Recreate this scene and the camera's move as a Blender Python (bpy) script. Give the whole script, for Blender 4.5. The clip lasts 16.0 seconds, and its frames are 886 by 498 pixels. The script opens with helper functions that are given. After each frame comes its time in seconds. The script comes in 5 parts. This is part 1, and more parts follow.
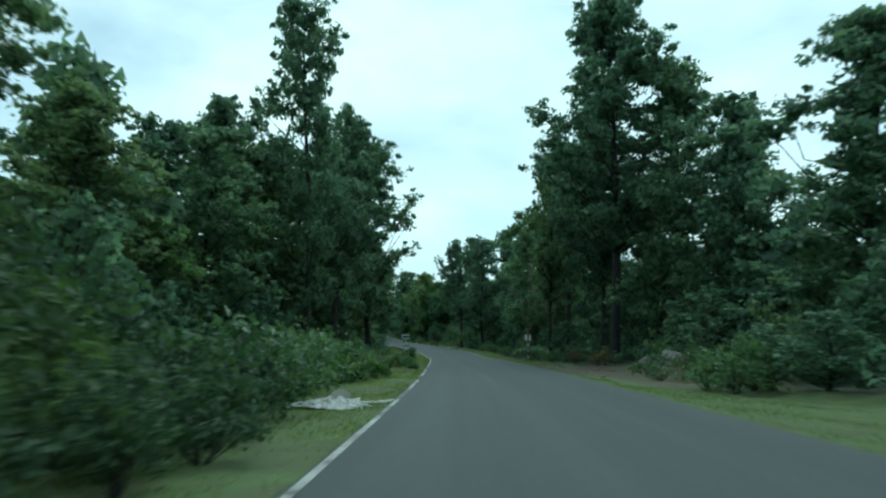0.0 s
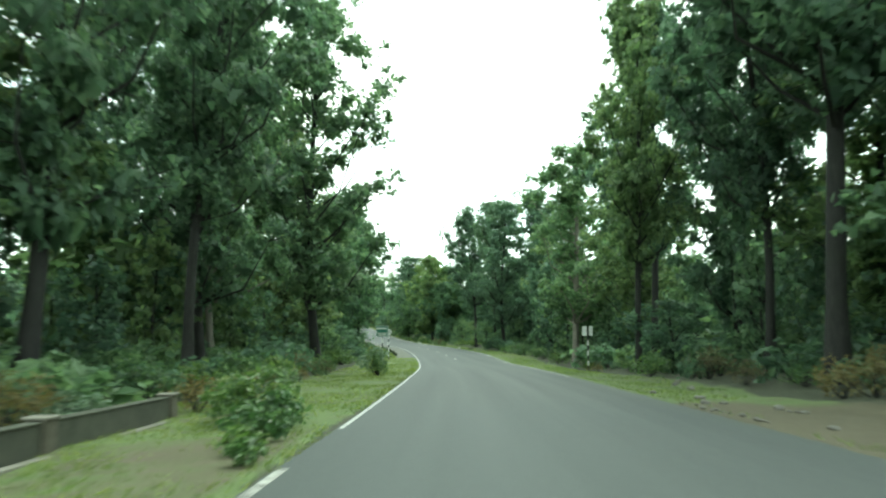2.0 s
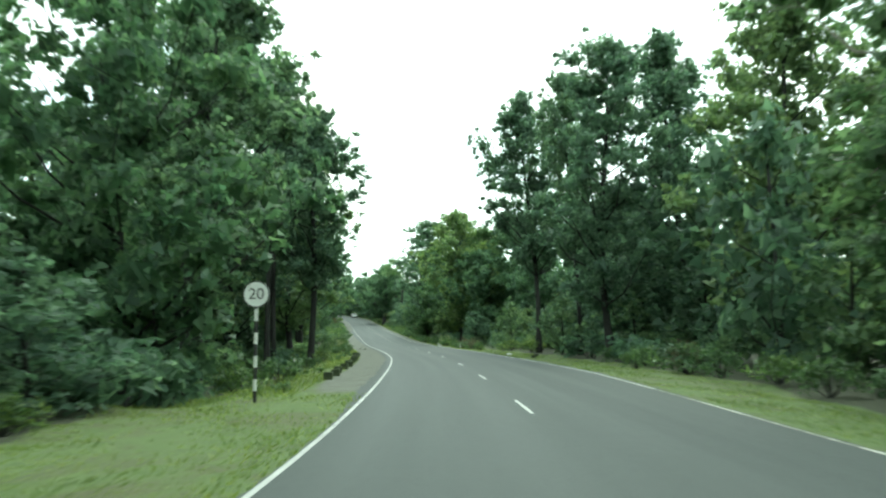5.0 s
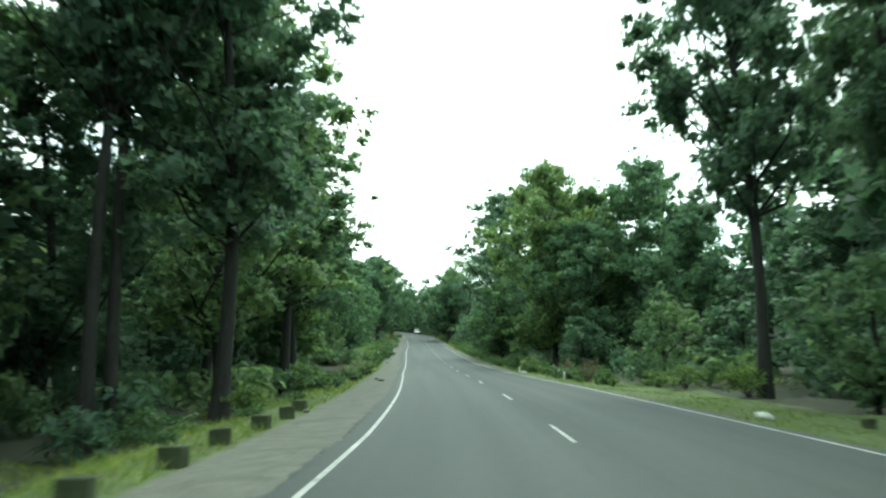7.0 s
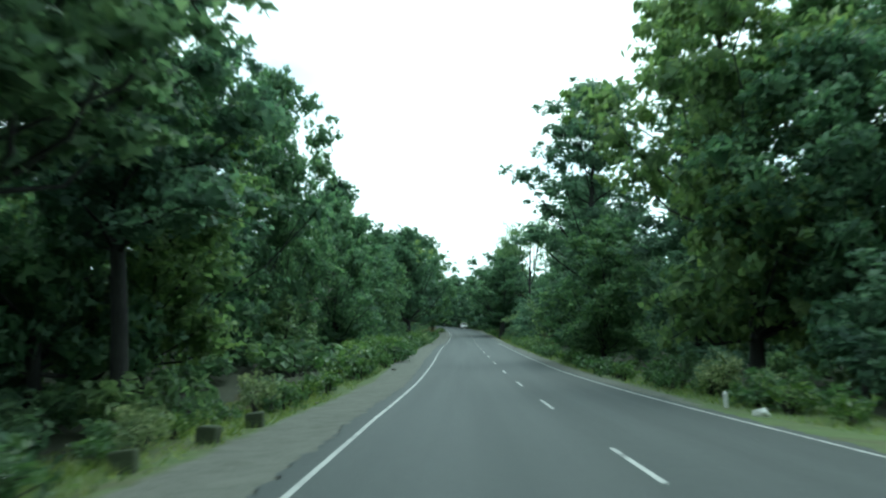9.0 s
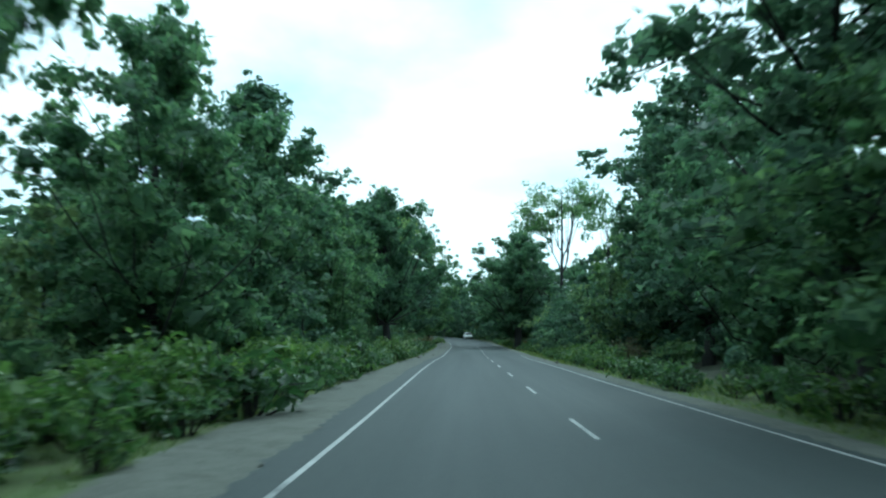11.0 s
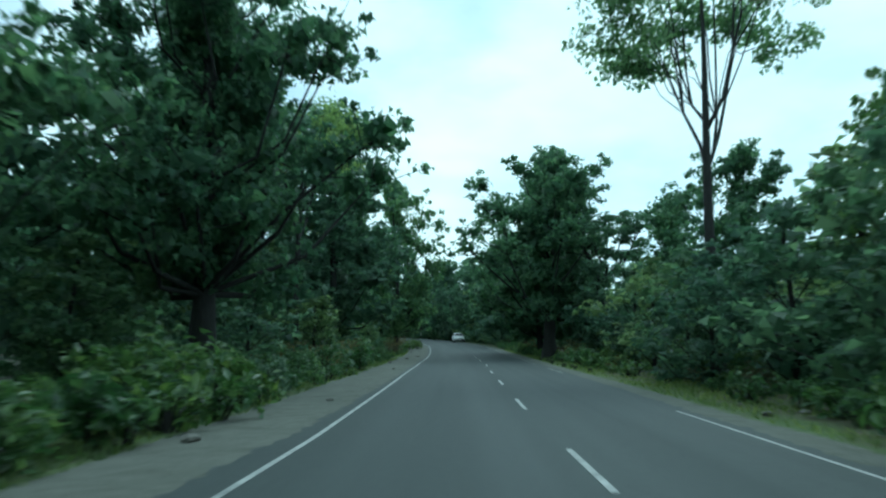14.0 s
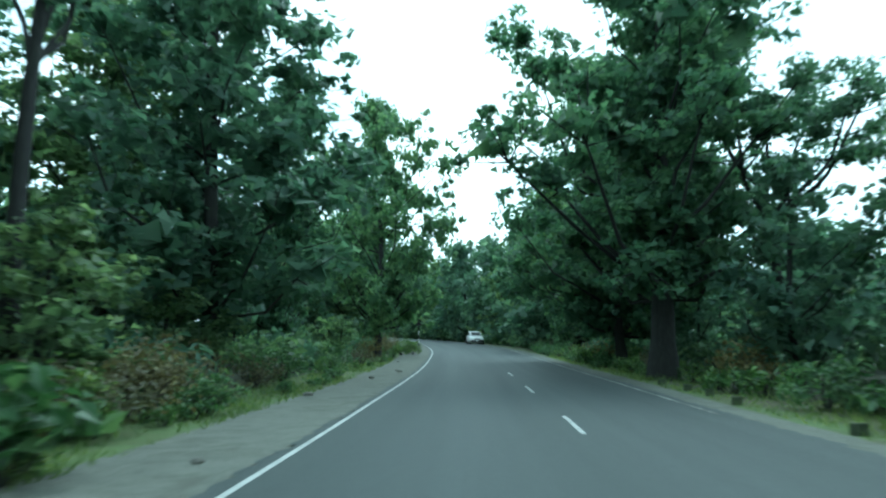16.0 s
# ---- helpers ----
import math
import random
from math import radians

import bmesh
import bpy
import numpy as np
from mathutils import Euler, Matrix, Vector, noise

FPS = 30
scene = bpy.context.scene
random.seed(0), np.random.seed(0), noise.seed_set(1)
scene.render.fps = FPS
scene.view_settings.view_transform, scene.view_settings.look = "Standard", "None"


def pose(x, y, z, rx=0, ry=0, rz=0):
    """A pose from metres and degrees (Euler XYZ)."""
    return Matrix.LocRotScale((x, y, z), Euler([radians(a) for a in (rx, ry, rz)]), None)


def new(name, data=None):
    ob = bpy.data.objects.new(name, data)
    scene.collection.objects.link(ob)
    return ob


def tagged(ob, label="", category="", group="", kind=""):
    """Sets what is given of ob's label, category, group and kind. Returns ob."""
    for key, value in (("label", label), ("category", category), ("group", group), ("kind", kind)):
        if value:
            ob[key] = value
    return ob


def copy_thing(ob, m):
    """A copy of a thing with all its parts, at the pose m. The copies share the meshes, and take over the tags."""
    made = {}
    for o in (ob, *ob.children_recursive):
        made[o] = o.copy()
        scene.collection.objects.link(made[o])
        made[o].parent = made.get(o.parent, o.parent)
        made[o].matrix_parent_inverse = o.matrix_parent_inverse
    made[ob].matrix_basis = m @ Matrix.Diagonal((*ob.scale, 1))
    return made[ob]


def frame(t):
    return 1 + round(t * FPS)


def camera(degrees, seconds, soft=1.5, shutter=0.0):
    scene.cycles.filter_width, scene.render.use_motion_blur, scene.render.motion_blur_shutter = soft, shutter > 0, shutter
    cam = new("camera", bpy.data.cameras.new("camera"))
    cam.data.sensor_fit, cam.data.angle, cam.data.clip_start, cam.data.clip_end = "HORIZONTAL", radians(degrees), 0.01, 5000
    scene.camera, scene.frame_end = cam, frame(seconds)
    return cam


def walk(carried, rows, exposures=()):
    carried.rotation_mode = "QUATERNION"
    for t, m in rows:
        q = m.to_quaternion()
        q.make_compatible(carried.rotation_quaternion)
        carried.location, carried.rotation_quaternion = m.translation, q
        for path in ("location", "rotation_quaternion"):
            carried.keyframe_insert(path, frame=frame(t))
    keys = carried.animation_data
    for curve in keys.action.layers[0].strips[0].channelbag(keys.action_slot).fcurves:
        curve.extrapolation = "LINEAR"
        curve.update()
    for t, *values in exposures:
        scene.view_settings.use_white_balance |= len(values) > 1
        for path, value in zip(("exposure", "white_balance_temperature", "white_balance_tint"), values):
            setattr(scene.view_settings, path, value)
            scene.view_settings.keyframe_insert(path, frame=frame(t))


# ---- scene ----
cam = camera(60.0, 16.0, soft=2.2, shutter=0.35)
walk(cam, [
    (0.0, pose(0.00, 0.00, 1.35, 95.77, -0.14, 0.80)),
    (0.5, pose(0.14, 9.38, 1.12, 95.81, -0.30, 1.00)),
    (1.0, pose(0.28, 18.69, 0.88, 95.97, -0.07, 1.13)),
    (1.5, pose(0.40, 27.81, 0.65, 95.67, 0.05, 1.54)),
    (2.0, pose(0.44, 36.83, 0.43, 95.77, 0.26, 1.87)),
    (2.5, pose(0.35, 45.87, 0.20, 96.00, -0.62, 2.73)),
    (3.0, pose(0.25, 55.06, -0.03, 95.93, -0.22, 3.11)),
    (3.5, pose(0.07, 64.40, -0.26, 95.98, -0.10, 3.06)),
    (3.7, pose(-0.00, 68.19, -0.35, 95.85, 0.00, 2.99)),
    (5.8, pose(-2.28, 106.02, -1.22, 97.14, 0.09, 6.57)),
    (6.0, pose(-2.62, 109.46, -1.22, 97.43, -0.09, 7.11)),
    (6.5, pose(-3.50, 118.05, -1.22, 97.09, -0.14, 8.64)),
    (7.0, pose(-4.67, 126.78, -1.22, 97.64, -0.16, 10.05)),
    (7.5, pose(-6.02, 135.36, -1.22, 97.47, -0.29, 11.18)),
    (8.0, pose(-7.60, 144.02, -1.22, 97.35, -0.03, 12.28)),
    (8.5, pose(-9.19, 152.77, -1.22, 97.46, 0.26, 13.16)),
    (9.0, pose(-11.02, 161.13, -1.22, 97.46, -0.06, 13.77)),
    (9.5, pose(-12.85, 169.44, -1.22, 97.72, -0.03, 13.94)),
    (9.7, pose(-13.57, 172.76, -1.22, 97.73, 0.30, 13.99)),
    (11.8, pose(-20.88, 206.58, -0.65, 98.93, 0.00, 14.10)),
    (12.0, pose(-21.59, 209.80, -0.55, 98.96, 0.00, 14.01)),
    (12.5, pose(-23.30, 217.84, -0.28, 98.63, 0.11, 13.68)),
    (13.0, pose(-24.99, 225.75, -0.03, 98.77, -0.10, 13.63)),
    (13.5, pose(-26.70, 233.52, 0.23, 98.62, -0.17, 13.45)),
    (14.0, pose(-28.31, 241.26, 0.48, 98.69, 0.07, 13.38)),
    (14.5, pose(-29.93, 248.90, 0.73, 98.59, -0.23, 13.29)),
    (15.0, pose(-31.56, 256.37, 0.98, 98.32, 0.05, 13.60)),
    (15.5, pose(-33.19, 263.68, 1.22, 98.73, -0.05, 13.97)),
    (16.0, pose(-34.80, 270.94, 1.45, 98.80, 0.03, 14.58)),
], exposures=[
    (0.0, -0.14, 5320, -21), (0.5, 0.04, 5250, -21), (1.0, 0.88, 5220, -29), (1.5, 1.28, 6350, -18), (2.5, 1.42, 6600, -18), (3.7, 1.20, 6500, -20), (5.8, 1.32, 6400, -16),
    (7.0, 1.20, 6300, -16), (7.5, 0.43, 4960, -21), (8.0, 0.30, 5080, -21), (8.5, 0.46, 5330, -19), (9.0, 0.68, 5580, -17), (9.7, 0.64, 5530, -17), (11.8, 0.16, 4930, -19),
    (12.5, 0.01, 5060, -21), (13.5, -0.09, 5010, -21), (14.5, 0.11, 5060, -21), (15.5, 0.06, 5230, -21), (16.0, 0.86, 5010, -21),
])

# ---- overcast daylight ----
world_sky = bpy.data.worlds.new("overcast_sky")
scene.world = world_sky
world_sky.use_nodes = True


def node(tree, kind, **values):
    n = tree.nodes.new(kind)
    for key, value in values.items():
        if key in n.inputs:
            n.inputs[key].default_value = value
    return n


def ramp(tree, fac, *stops):
    n = tree.nodes.new("ShaderNodeValToRGB")
    while len(n.color_ramp.elements) < len(stops):
        n.color_ramp.elements.new(0.5)
    for e, (p, c) in zip(n.color_ramp.elements, stops):
        e.position, e.color = p, (*c, 1.0) if len(c) == 3 else c
    tree.links.new(fac, n.inputs["Fac"])
    return n.outputs["Color"]


def mix(tree, fac, a, b, blend="MIX"):
    n = tree.nodes.new("ShaderNodeMix")
    n.data_type, n.blend_type = "RGBA", blend
    for socket, value in ((n.inputs[0], fac), (n.inputs[6], a), (n.inputs[7], b)):
        if isinstance(value, bpy.types.NodeSocket):
            tree.links.new(value, socket)
        elif isinstance(value, (tuple, list)):
            socket.default_value = (*value, 1.0)
        else:
            socket.default_value = value
    return n.outputs[2]


def noise_tex(tree, vector, scale, detail=4.0, rough=0.55, distort=0.0):
    n = node(tree, "ShaderNodeTexNoise", Scale=scale, Detail=detail, Roughness=rough, Distortion=distort)
    if vector is not None:
        tree.links.new(vector, n.inputs["Vector"])
    return n.outputs["Fac"]


def scaled(tree, vector, factors):
    n = tree.nodes.new("ShaderNodeMapping")
    n.inputs["Scale"].default_value = factors
    tree.links.new(vector, n.inputs["Vector"])
    return n.outputs["Vector"]


SUN_HEIGHT, SUN_TURN = radians(58), radians(20)
wt = world_sky.node_tree
wt.nodes.clear()
sky = wt.nodes.new("ShaderNodeTexSky")
sky.sky_type, sky.sun_disc = "NISHITA", False
sky.sun_elevation, sky.sun_rotation = SUN_HEIGHT, SUN_TURN
w_coord = wt.nodes.new("ShaderNodeTexCoord")
w_way = scaled(wt, w_coord.outputs["Generated"], (1.0, 1.0, 2.2))
w_cloud = noise_tex(wt, w_way, 2.4, 6.0, 0.5, 0.3)
w_cover = ramp(wt, w_cloud, (0.36, (0.5, 0.5, 0.5)), (0.56, (1.0, 1.0, 1.0)))
w_tone = ramp(wt, noise_tex(wt, w_way, 3.7, 5.0, 0.5), (0.3, (0.90, 0.98, 1.04)), (0.7, (1.31, 1.32, 1.3)))
w_sky = mix(wt, 1.0, sky.outputs["Color"], (0.13, 0.13, 0.13), "MULTIPLY")
w_all = mix(wt, w_cover, w_sky, w_tone)
w_back = node(wt, "ShaderNodeBackground", Strength=1.0)
wt.links.new(w_all, w_back.inputs["Color"])
w_out = wt.nodes.new("ShaderNodeOutputWorld")
wt.links.new(w_back.outputs["Background"], w_out.inputs["Surface"])

sun = new("sun", bpy.data.lights.new("sun", "SUN"))
sun.data.energy, sun.data.angle, sun.data.color = 0.7, radians(25), (1.0, 0.97, 0.92)
sun.rotation_euler = (radians(90) - SUN_HEIGHT, 0, radians(180) - SUN_TURN)

# ---- materials ----


def material(name):
    m = bpy.data.materials.new(name)
    m.use_nodes = True
    t = m.node_tree
    t.nodes.clear()
    shader = t.nodes.new("ShaderNodeBsdfPrincipled")
    out = t.nodes.new("ShaderNodeOutputMaterial")
    t.links.new(shader.outputs["BSDF"], out.inputs["Surface"])
    return m, t, shader, out


def set_bump(t, shader, height, strength, distance):
    b = node(t, "ShaderNodeBump", Strength=strength, Distance=distance)
    t.links.new(height, b.inputs["Height"])
    t.links.new(b.outputs["Normal"], shader.inputs["Normal"])


def plain(name, dark, light, rough=0.6, metal=0.0, grain=18.0, stain=2.5, bump=0.15, depth=0.01):
    """A weathered surface: grain and stains between two colours."""
    m, t, shader, _ = material(name)
    co = t.nodes.new("ShaderNodeTexCoord").outputs["Object"]
    fine, broad = noise_tex(t, co, grain, 6.0, 0.65), noise_tex(t, co, stain, 4.0)
    body = ramp(t, broad, (0.32, dark), (0.68, light))
    col = mix(t, 0.45, body, ramp(t, fine, (0.3, dark), (0.7, light)))
    t.links.new(col, shader.inputs["Base Color"])
    shader.inputs["Roughness"].default_value, shader.inputs["Metallic"].default_value = rough, metal
    set_bump(t, shader, fine, bump, depth)
    return m


def leaf_material(name, dark, mid, light, passing=0.28, gloss=0.55):
    """Foliage: each leaf and each plant differs, and light passes through."""
    m, t, shader, out = material(name)
    geo = t.nodes.new("ShaderNodeNewGeometry")
    info = t.nodes.new("ShaderNodeObjectInfo")
    col = ramp(t, geo.outputs["Random Per Island"], (0.0, dark), (0.55, mid), (0.97, light))
    tone = ramp(t, info.outputs["Random"], (0.0, (0.78, 0.82, 0.86)), (0.5, (1.0, 1.0, 1.0)), (0.8, (1.22, 1.14, 0.84)), (1.0, (1.36, 1.17, 0.84)))
    patch = ramp(t, noise_tex(t, t.nodes.new("ShaderNodeTexCoord").outputs["Object"], 0.45, 2.0), (0.3, (0.75, 0.8, 0.8)), (0.7, (1.2, 1.15, 1.0)))
    col = mix(t, 1.0, mix(t, 1.0, col, tone, "MULTIPLY"), patch, "MULTIPLY")
    t.links.new(col, shader.inputs["Base Color"])
    shader.inputs["Roughness"].default_value = gloss
    shader.inputs["Specular IOR Level"].default_value = 0.35 if gloss > 0.5 else 0.5
    glow = t.nodes.new("ShaderNodeBsdfTranslucent")
    t.links.new(mix(t, 1.0, col, (2.25, 2.3, 1.8), "MULTIPLY"), glow.inputs["Color"])
    both = node(t, "ShaderNodeMixShader", Fac=passing)
    t.links.new(shader.outputs["BSDF"], both.inputs[1])
    t.links.new(glow.outputs["BSDF"], both.inputs[2])
    t.links.new(both.outputs["Shader"], out.inputs["Surface"])
    return m


LEAF_SAL = leaf_material("leaf_dark_green", (0.0611, 0.104, 0.076), (0.0888, 0.150, 0.105), (0.1406, 0.212, 0.150), 0.45)
LEAF_BROAD = leaf_material("leaf_mid_green", (0.0611, 0.110, 0.070), (0.0907, 0.160, 0.096), (0.1443, 0.228, 0.130), 0.45)
LEAF_PALE = leaf_material("leaf_pale", (0.0880, 0.14, 0.09), (0.1496, 0.21, 0.15), (0.2816, 0.34, 0.28), 0.3)
LEAF_LIGHT = leaf_material("leaf_light_green", (0.0888, 0.140, 0.078), (0.1295, 0.205, 0.108), (0.1989, 0.285, 0.160), 0.45)
LEAF_BUSH = leaf_material("leaf_bush", (0.0434, 0.0818, 0.0353), (0.0707, 0.1321, 0.0539), (0.1401, 0.2093, 0.0893), 0.34, 0.38)
# leaf_bush darkened to about 0.6: these bushes' darkness is put in the colour
LEAF_BUSH_DARK = leaf_material("leaf_bush_dark", (0.026, 0.048, 0.022), (0.042, 0.078, 0.034), (0.080, 0.125, 0.056), 0.3)
LEAF_WEED = leaf_material("leaf_weed", (0.0404, 0.0792, 0.0317), (0.0655, 0.1302, 0.0458), (0.1361, 0.2112, 0.0880), 0.3, 0.38)
LEAF_TALL_WEED = leaf_material("leaf_yellow_green", (0.0570, 0.1038, 0.0299), (0.0960, 0.1672, 0.0440), (0.1628, 0.2420, 0.0792), 0.38, 0.38)
GRASS = leaf_material("grass_blade", (0.0722, 0.115, 0.034), (0.1138, 0.162, 0.048), (0.1860, 0.220, 0.085), 0.45)
SCRUB_DRY = leaf_material("leaf_dry", (0.070, 0.062, 0.038), (0.110, 0.102, 0.062), (0.160, 0.158, 0.092), 0.25)


def bark_material():
    m, t, shader, _ = material("bark")
    co = t.nodes.new("ShaderNodeTexCoord").outputs["Object"]
    ridge = noise_tex(t, scaled(t, co, (9.0, 9.0, 1.3)), 2.0, 6.0, 0.65, 0.4)
    moss = noise_tex(t, co, 1.1, 4.0)
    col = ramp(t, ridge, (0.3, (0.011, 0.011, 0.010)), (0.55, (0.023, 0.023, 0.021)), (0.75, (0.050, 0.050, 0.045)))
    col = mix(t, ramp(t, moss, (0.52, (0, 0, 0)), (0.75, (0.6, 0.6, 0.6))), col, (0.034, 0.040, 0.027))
    t.links.new(col, shader.inputs["Base Color"])
    shader.inputs["Roughness"].default_value = 0.88
    set_bump(t, shader, ridge, 0.7, 0.05)
    return m


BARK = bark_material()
BARK_PALE = plain("bark_pale", (0.13, 0.12, 0.10), (0.26, 0.24, 0.20), 0.85, grain=9.0, bump=0.4, depth=0.03)


def asphalt_material():
    m, t, shader, _ = material("asphalt")
    co = t.nodes.new("ShaderNodeTexCoord")
    uv = t.nodes.new("ShaderNodeUVMap")
    uv.uv_map = "lane"
    ob = co.outputs["Object"]
    chips = noise_tex(t, ob, 55.0, 3.0, 0.7)
    stone = noise_tex(t, ob, 8.0, 5.0, 0.6)
    track = noise_tex(t, scaled(t, uv.outputs["UV"], (1.1, 0.022, 1.0)), 1.0, 3.0, 0.5)
    patch = noise_tex(t, scaled(t, uv.outputs["UV"], (0.45, 0.07, 1.0)), 1.0, 5.0, 0.6, 0.5)
    col = ramp(t, track, (0.30, (0.0428, 0.0516, 0.0516)), (0.70, (0.0483, 0.0582, 0.0575)))
    col = mix(t, ramp(t, patch, (0.45, (0, 0, 0)), (0.72, (0.700, 0.700, 0.700))), col, (0.0427, 0.0507, 0.0499))
    col = mix(t, 0.35, col, ramp(t, chips, (0.35, (0.0162, 0.0189, 0.0189)), (0.68, (0.0854, 0.0998, 0.0963))))
    col = mix(t, 0.22, col, ramp(t, stone, (0.35, (0.0258, 0.0301, 0.0301)), (0.65, (0.0618, 0.0722, 0.0697))))
    t.links.new(col, shader.inputs["Base Color"])
    t.links.new(ramp(t, track, (0.3, (0.740, 0.740, 0.740)), (0.7, (0.650, 0.650, 0.650))), shader.inputs["Roughness"])
    shader.inputs["Specular IOR Level"].default_value = 0.45
    set_bump(t, shader, chips, 0.35, 0.008)
    return m


def ground_material():
    """Bare sand, short grass and leaf litter, by the cover that the ground mesh carries."""
    m, t, shader, _ = material("ground_cover")
    ob = t.nodes.new("ShaderNodeTexCoord").outputs["Object"]
    cover = t.nodes.new("ShaderNodeAttribute")
    cover.attribute_name = "cover"
    split = t.nodes.new("ShaderNodeSeparateColor")
    t.links.new(cover.outputs["Color"], split.inputs["Color"])
    big, mid, fine = noise_tex(t, ob, 0.35, 5.0, 0.6, 0.6), noise_tex(t, ob, 2.2, 5.0, 0.6), noise_tex(t, ob, 24.0, 5.0, 0.7)
    sand = ramp(t, mid, (0.3, (0.086, 0.090, 0.074)), (0.7, (0.168, 0.172, 0.145)))
    sand = mix(t, 0.4, sand, ramp(t, fine, (0.3, (0.062, 0.064, 0.052)), (0.72, (0.250, 0.255, 0.218))))
    sand = mix(t, ramp(t, noise_tex(t, ob, 1.1, 6.0, 0.7, 0.8), (0.50, (0, 0, 0)), (0.66, (0.65, 0.65, 0.65))), sand, (0.078, 0.078, 0.060))
    turf = ramp(t, mid, (0.3, (0.0725, 0.112, 0.034)), (0.7, (0.1228, 0.170, 0.055)))
    turf = mix(t, 0.35, turf, ramp(t, fine, (0.3, (0.0465, 0.072, 0.024)), (0.7, (0.1488, 0.185, 0.068))))
    turf = mix(t, ramp(t, noise_tex(t, ob, 0.55, 6.0, 0.65, 1.2), (0.46, (0, 0, 0)), (0.62, (0.8, 0.8, 0.8))), turf, ramp(t, fine, (0.3, (0.050, 0.062, 0.026)), (0.7, (0.128, 0.118, 0.062))))
    litter = ramp(t, mid, (0.3, (0.0242, 0.030, 0.016)), (0.7, (0.0502, 0.058, 0.031)))
    litter = mix(t, 0.4, litter, ramp(t, fine, (0.35, (0.0186, 0.021, 0.014)), (0.7, (0.0930, 0.095, 0.056))))

    def edge(weight):
        n = t.nodes.new("ShaderNodeMath")
        n.operation = "ADD"
        t.links.new(weight, n.inputs[0])
        k = t.nodes.new("ShaderNodeMath")
        k.operation, k.inputs[1].default_value = "MULTIPLY_ADD", 0.9
        k.inputs[2].default_value = -0.45
        t.links.new(mix(t, 0.5, big, mid), k.inputs[0])
        t.links.new(k.outputs[0], n.inputs[1])
        return ramp(t, n.outputs[0], (0.40, (0, 0, 0)), (0.60, (1, 1, 1)))

    col = mix(t, edge(split.outputs["Green"]), litter, turf)
    soil = ramp(t, mid, (0.3, (0.048, 0.045, 0.025)), (0.7, (0.102, 0.092, 0.054)))
    soil = mix(t, 0.45, soil, ramp(t, fine, (0.36, (0.028, 0.025, 0.015)), (0.66, (0.190, 0.160, 0.108))))
    col = mix(t, edge(split.outputs["Blue"]), col, soil)
    col = mix(t, edge(split.outputs["Red"]), col, sand)
    t.links.new(col, shader.inputs["Base Color"])
    shader.inputs["Roughness"].default_value = 0.95
    set_bump(t, shader, mix(t, 0.5, mid, fine), 0.6, 0.05)
    return m


def paint_material(name, colour, bare, wear):
    """Road paint, worn through to the asphalt in places."""
    m, t, shader, _ = material(name)
    ob = t.nodes.new("ShaderNodeTexCoord").outputs["Object"]
    worn = ramp(t, mix(t, 0.5, noise_tex(t, ob, 5.0, 6.0, 0.7), noise_tex(t, ob, 0.5, 3.0)), (wear - 0.06, (1, 1, 1)), (wear + 0.06, (0, 0, 0)))
    dirt = ramp(t, noise_tex(t, ob, 1.7, 4.0), (0.3, tuple(0.68 * c for c in colour)), (0.7, colour))
    t.links.new(mix(t, worn, dirt, bare), shader.inputs["Base Color"])
    shader.inputs["Roughness"].default_value = 0.65
    return m


ASPHALT = asphalt_material()
GROUND = ground_material()
PAINT = paint_material("road_paint", (0.52, 0.52, 0.50), (0.09, 0.10, 0.10), 0.39)
PAINT_WORN = paint_material("road_paint_worn", (0.52, 0.51, 0.47), (0.09, 0.09, 0.085), 0.49)
CONCRETE_DARK = plain("concrete_mossy", (0.030, 0.034, 0.024), (0.080, 0.084, 0.062), 0.9, grain=14.0, bump=0.4)
CONCRETE = plain("concrete_weathered", (0.12, 0.115, 0.095), (0.25, 0.238, 0.20), 0.9, grain=12.0, bump=0.4)
PILLAR = plain("concrete_brown", (0.065, 0.060, 0.045), (0.135, 0.124, 0.096), 0.9, grain=11.0, bump=0.4)
GUARD = plain("stone_mossy", (0.024, 0.034, 0.016), (0.075, 0.092, 0.046), 0.95, grain=16.0, stain=5.0, bump=0.6, depth=0.03)
STONE = plain("stone_grey", (0.095, 0.092, 0.080), (0.215, 0.205, 0.180), 0.9, grain=10.0, bump=0.5, depth=0.03)
EARTH = plain("earth_brown", (0.062, 0.049, 0.032), (0.150, 0.120, 0.080), 0.95, grain=9.0, bump=0.6, depth=0.04)
RUBBISH = plain("rubbish_white", (0.42, 0.42, 0.39), (0.72, 0.72, 0.69), 0.5, grain=8.0, bump=0.3)
SIGN_WHITE = plain("sign_white", (0.62, 0.63, 0.62), (0.76, 0.77, 0.75), 0.45, bump=0.02)
SIGN_GREEN = plain("sign_green", (0.010, 0.115, 0.075), (0.018, 0.160, 0.105), 0.45, bump=0.02)
POST_BLACK = plain("post_black", (0.012, 0.012, 0.012), (0.03, 0.03, 0.03), 0.5, bump=0.05)
POST_WHITE = plain("post_white", (0.52, 0.52, 0.50), (0.72, 0.72, 0.70), 0.5, bump=0.05)
STEEL = plain("steel_grey", (0.20, 0.20, 0.20), (0.34, 0.34, 0.34), 0.45, 0.8, bump=0.05)
CAR_WHITE = plain("car_paint_white", (0.70, 0.70, 0.69), (0.78, 0.78, 0.77), 0.25, bump=0.01, grain=3.0)
CAR_DARK = plain("car_trim_dark", (0.012, 0.012, 0.013), (0.028, 0.028, 0.028), 0.5, bump=0.03)
RUBBER = plain("tyre_rubber", (0.016, 0.016, 0.016), (0.035, 0.034, 0.033), 0.85, bump=0.1)
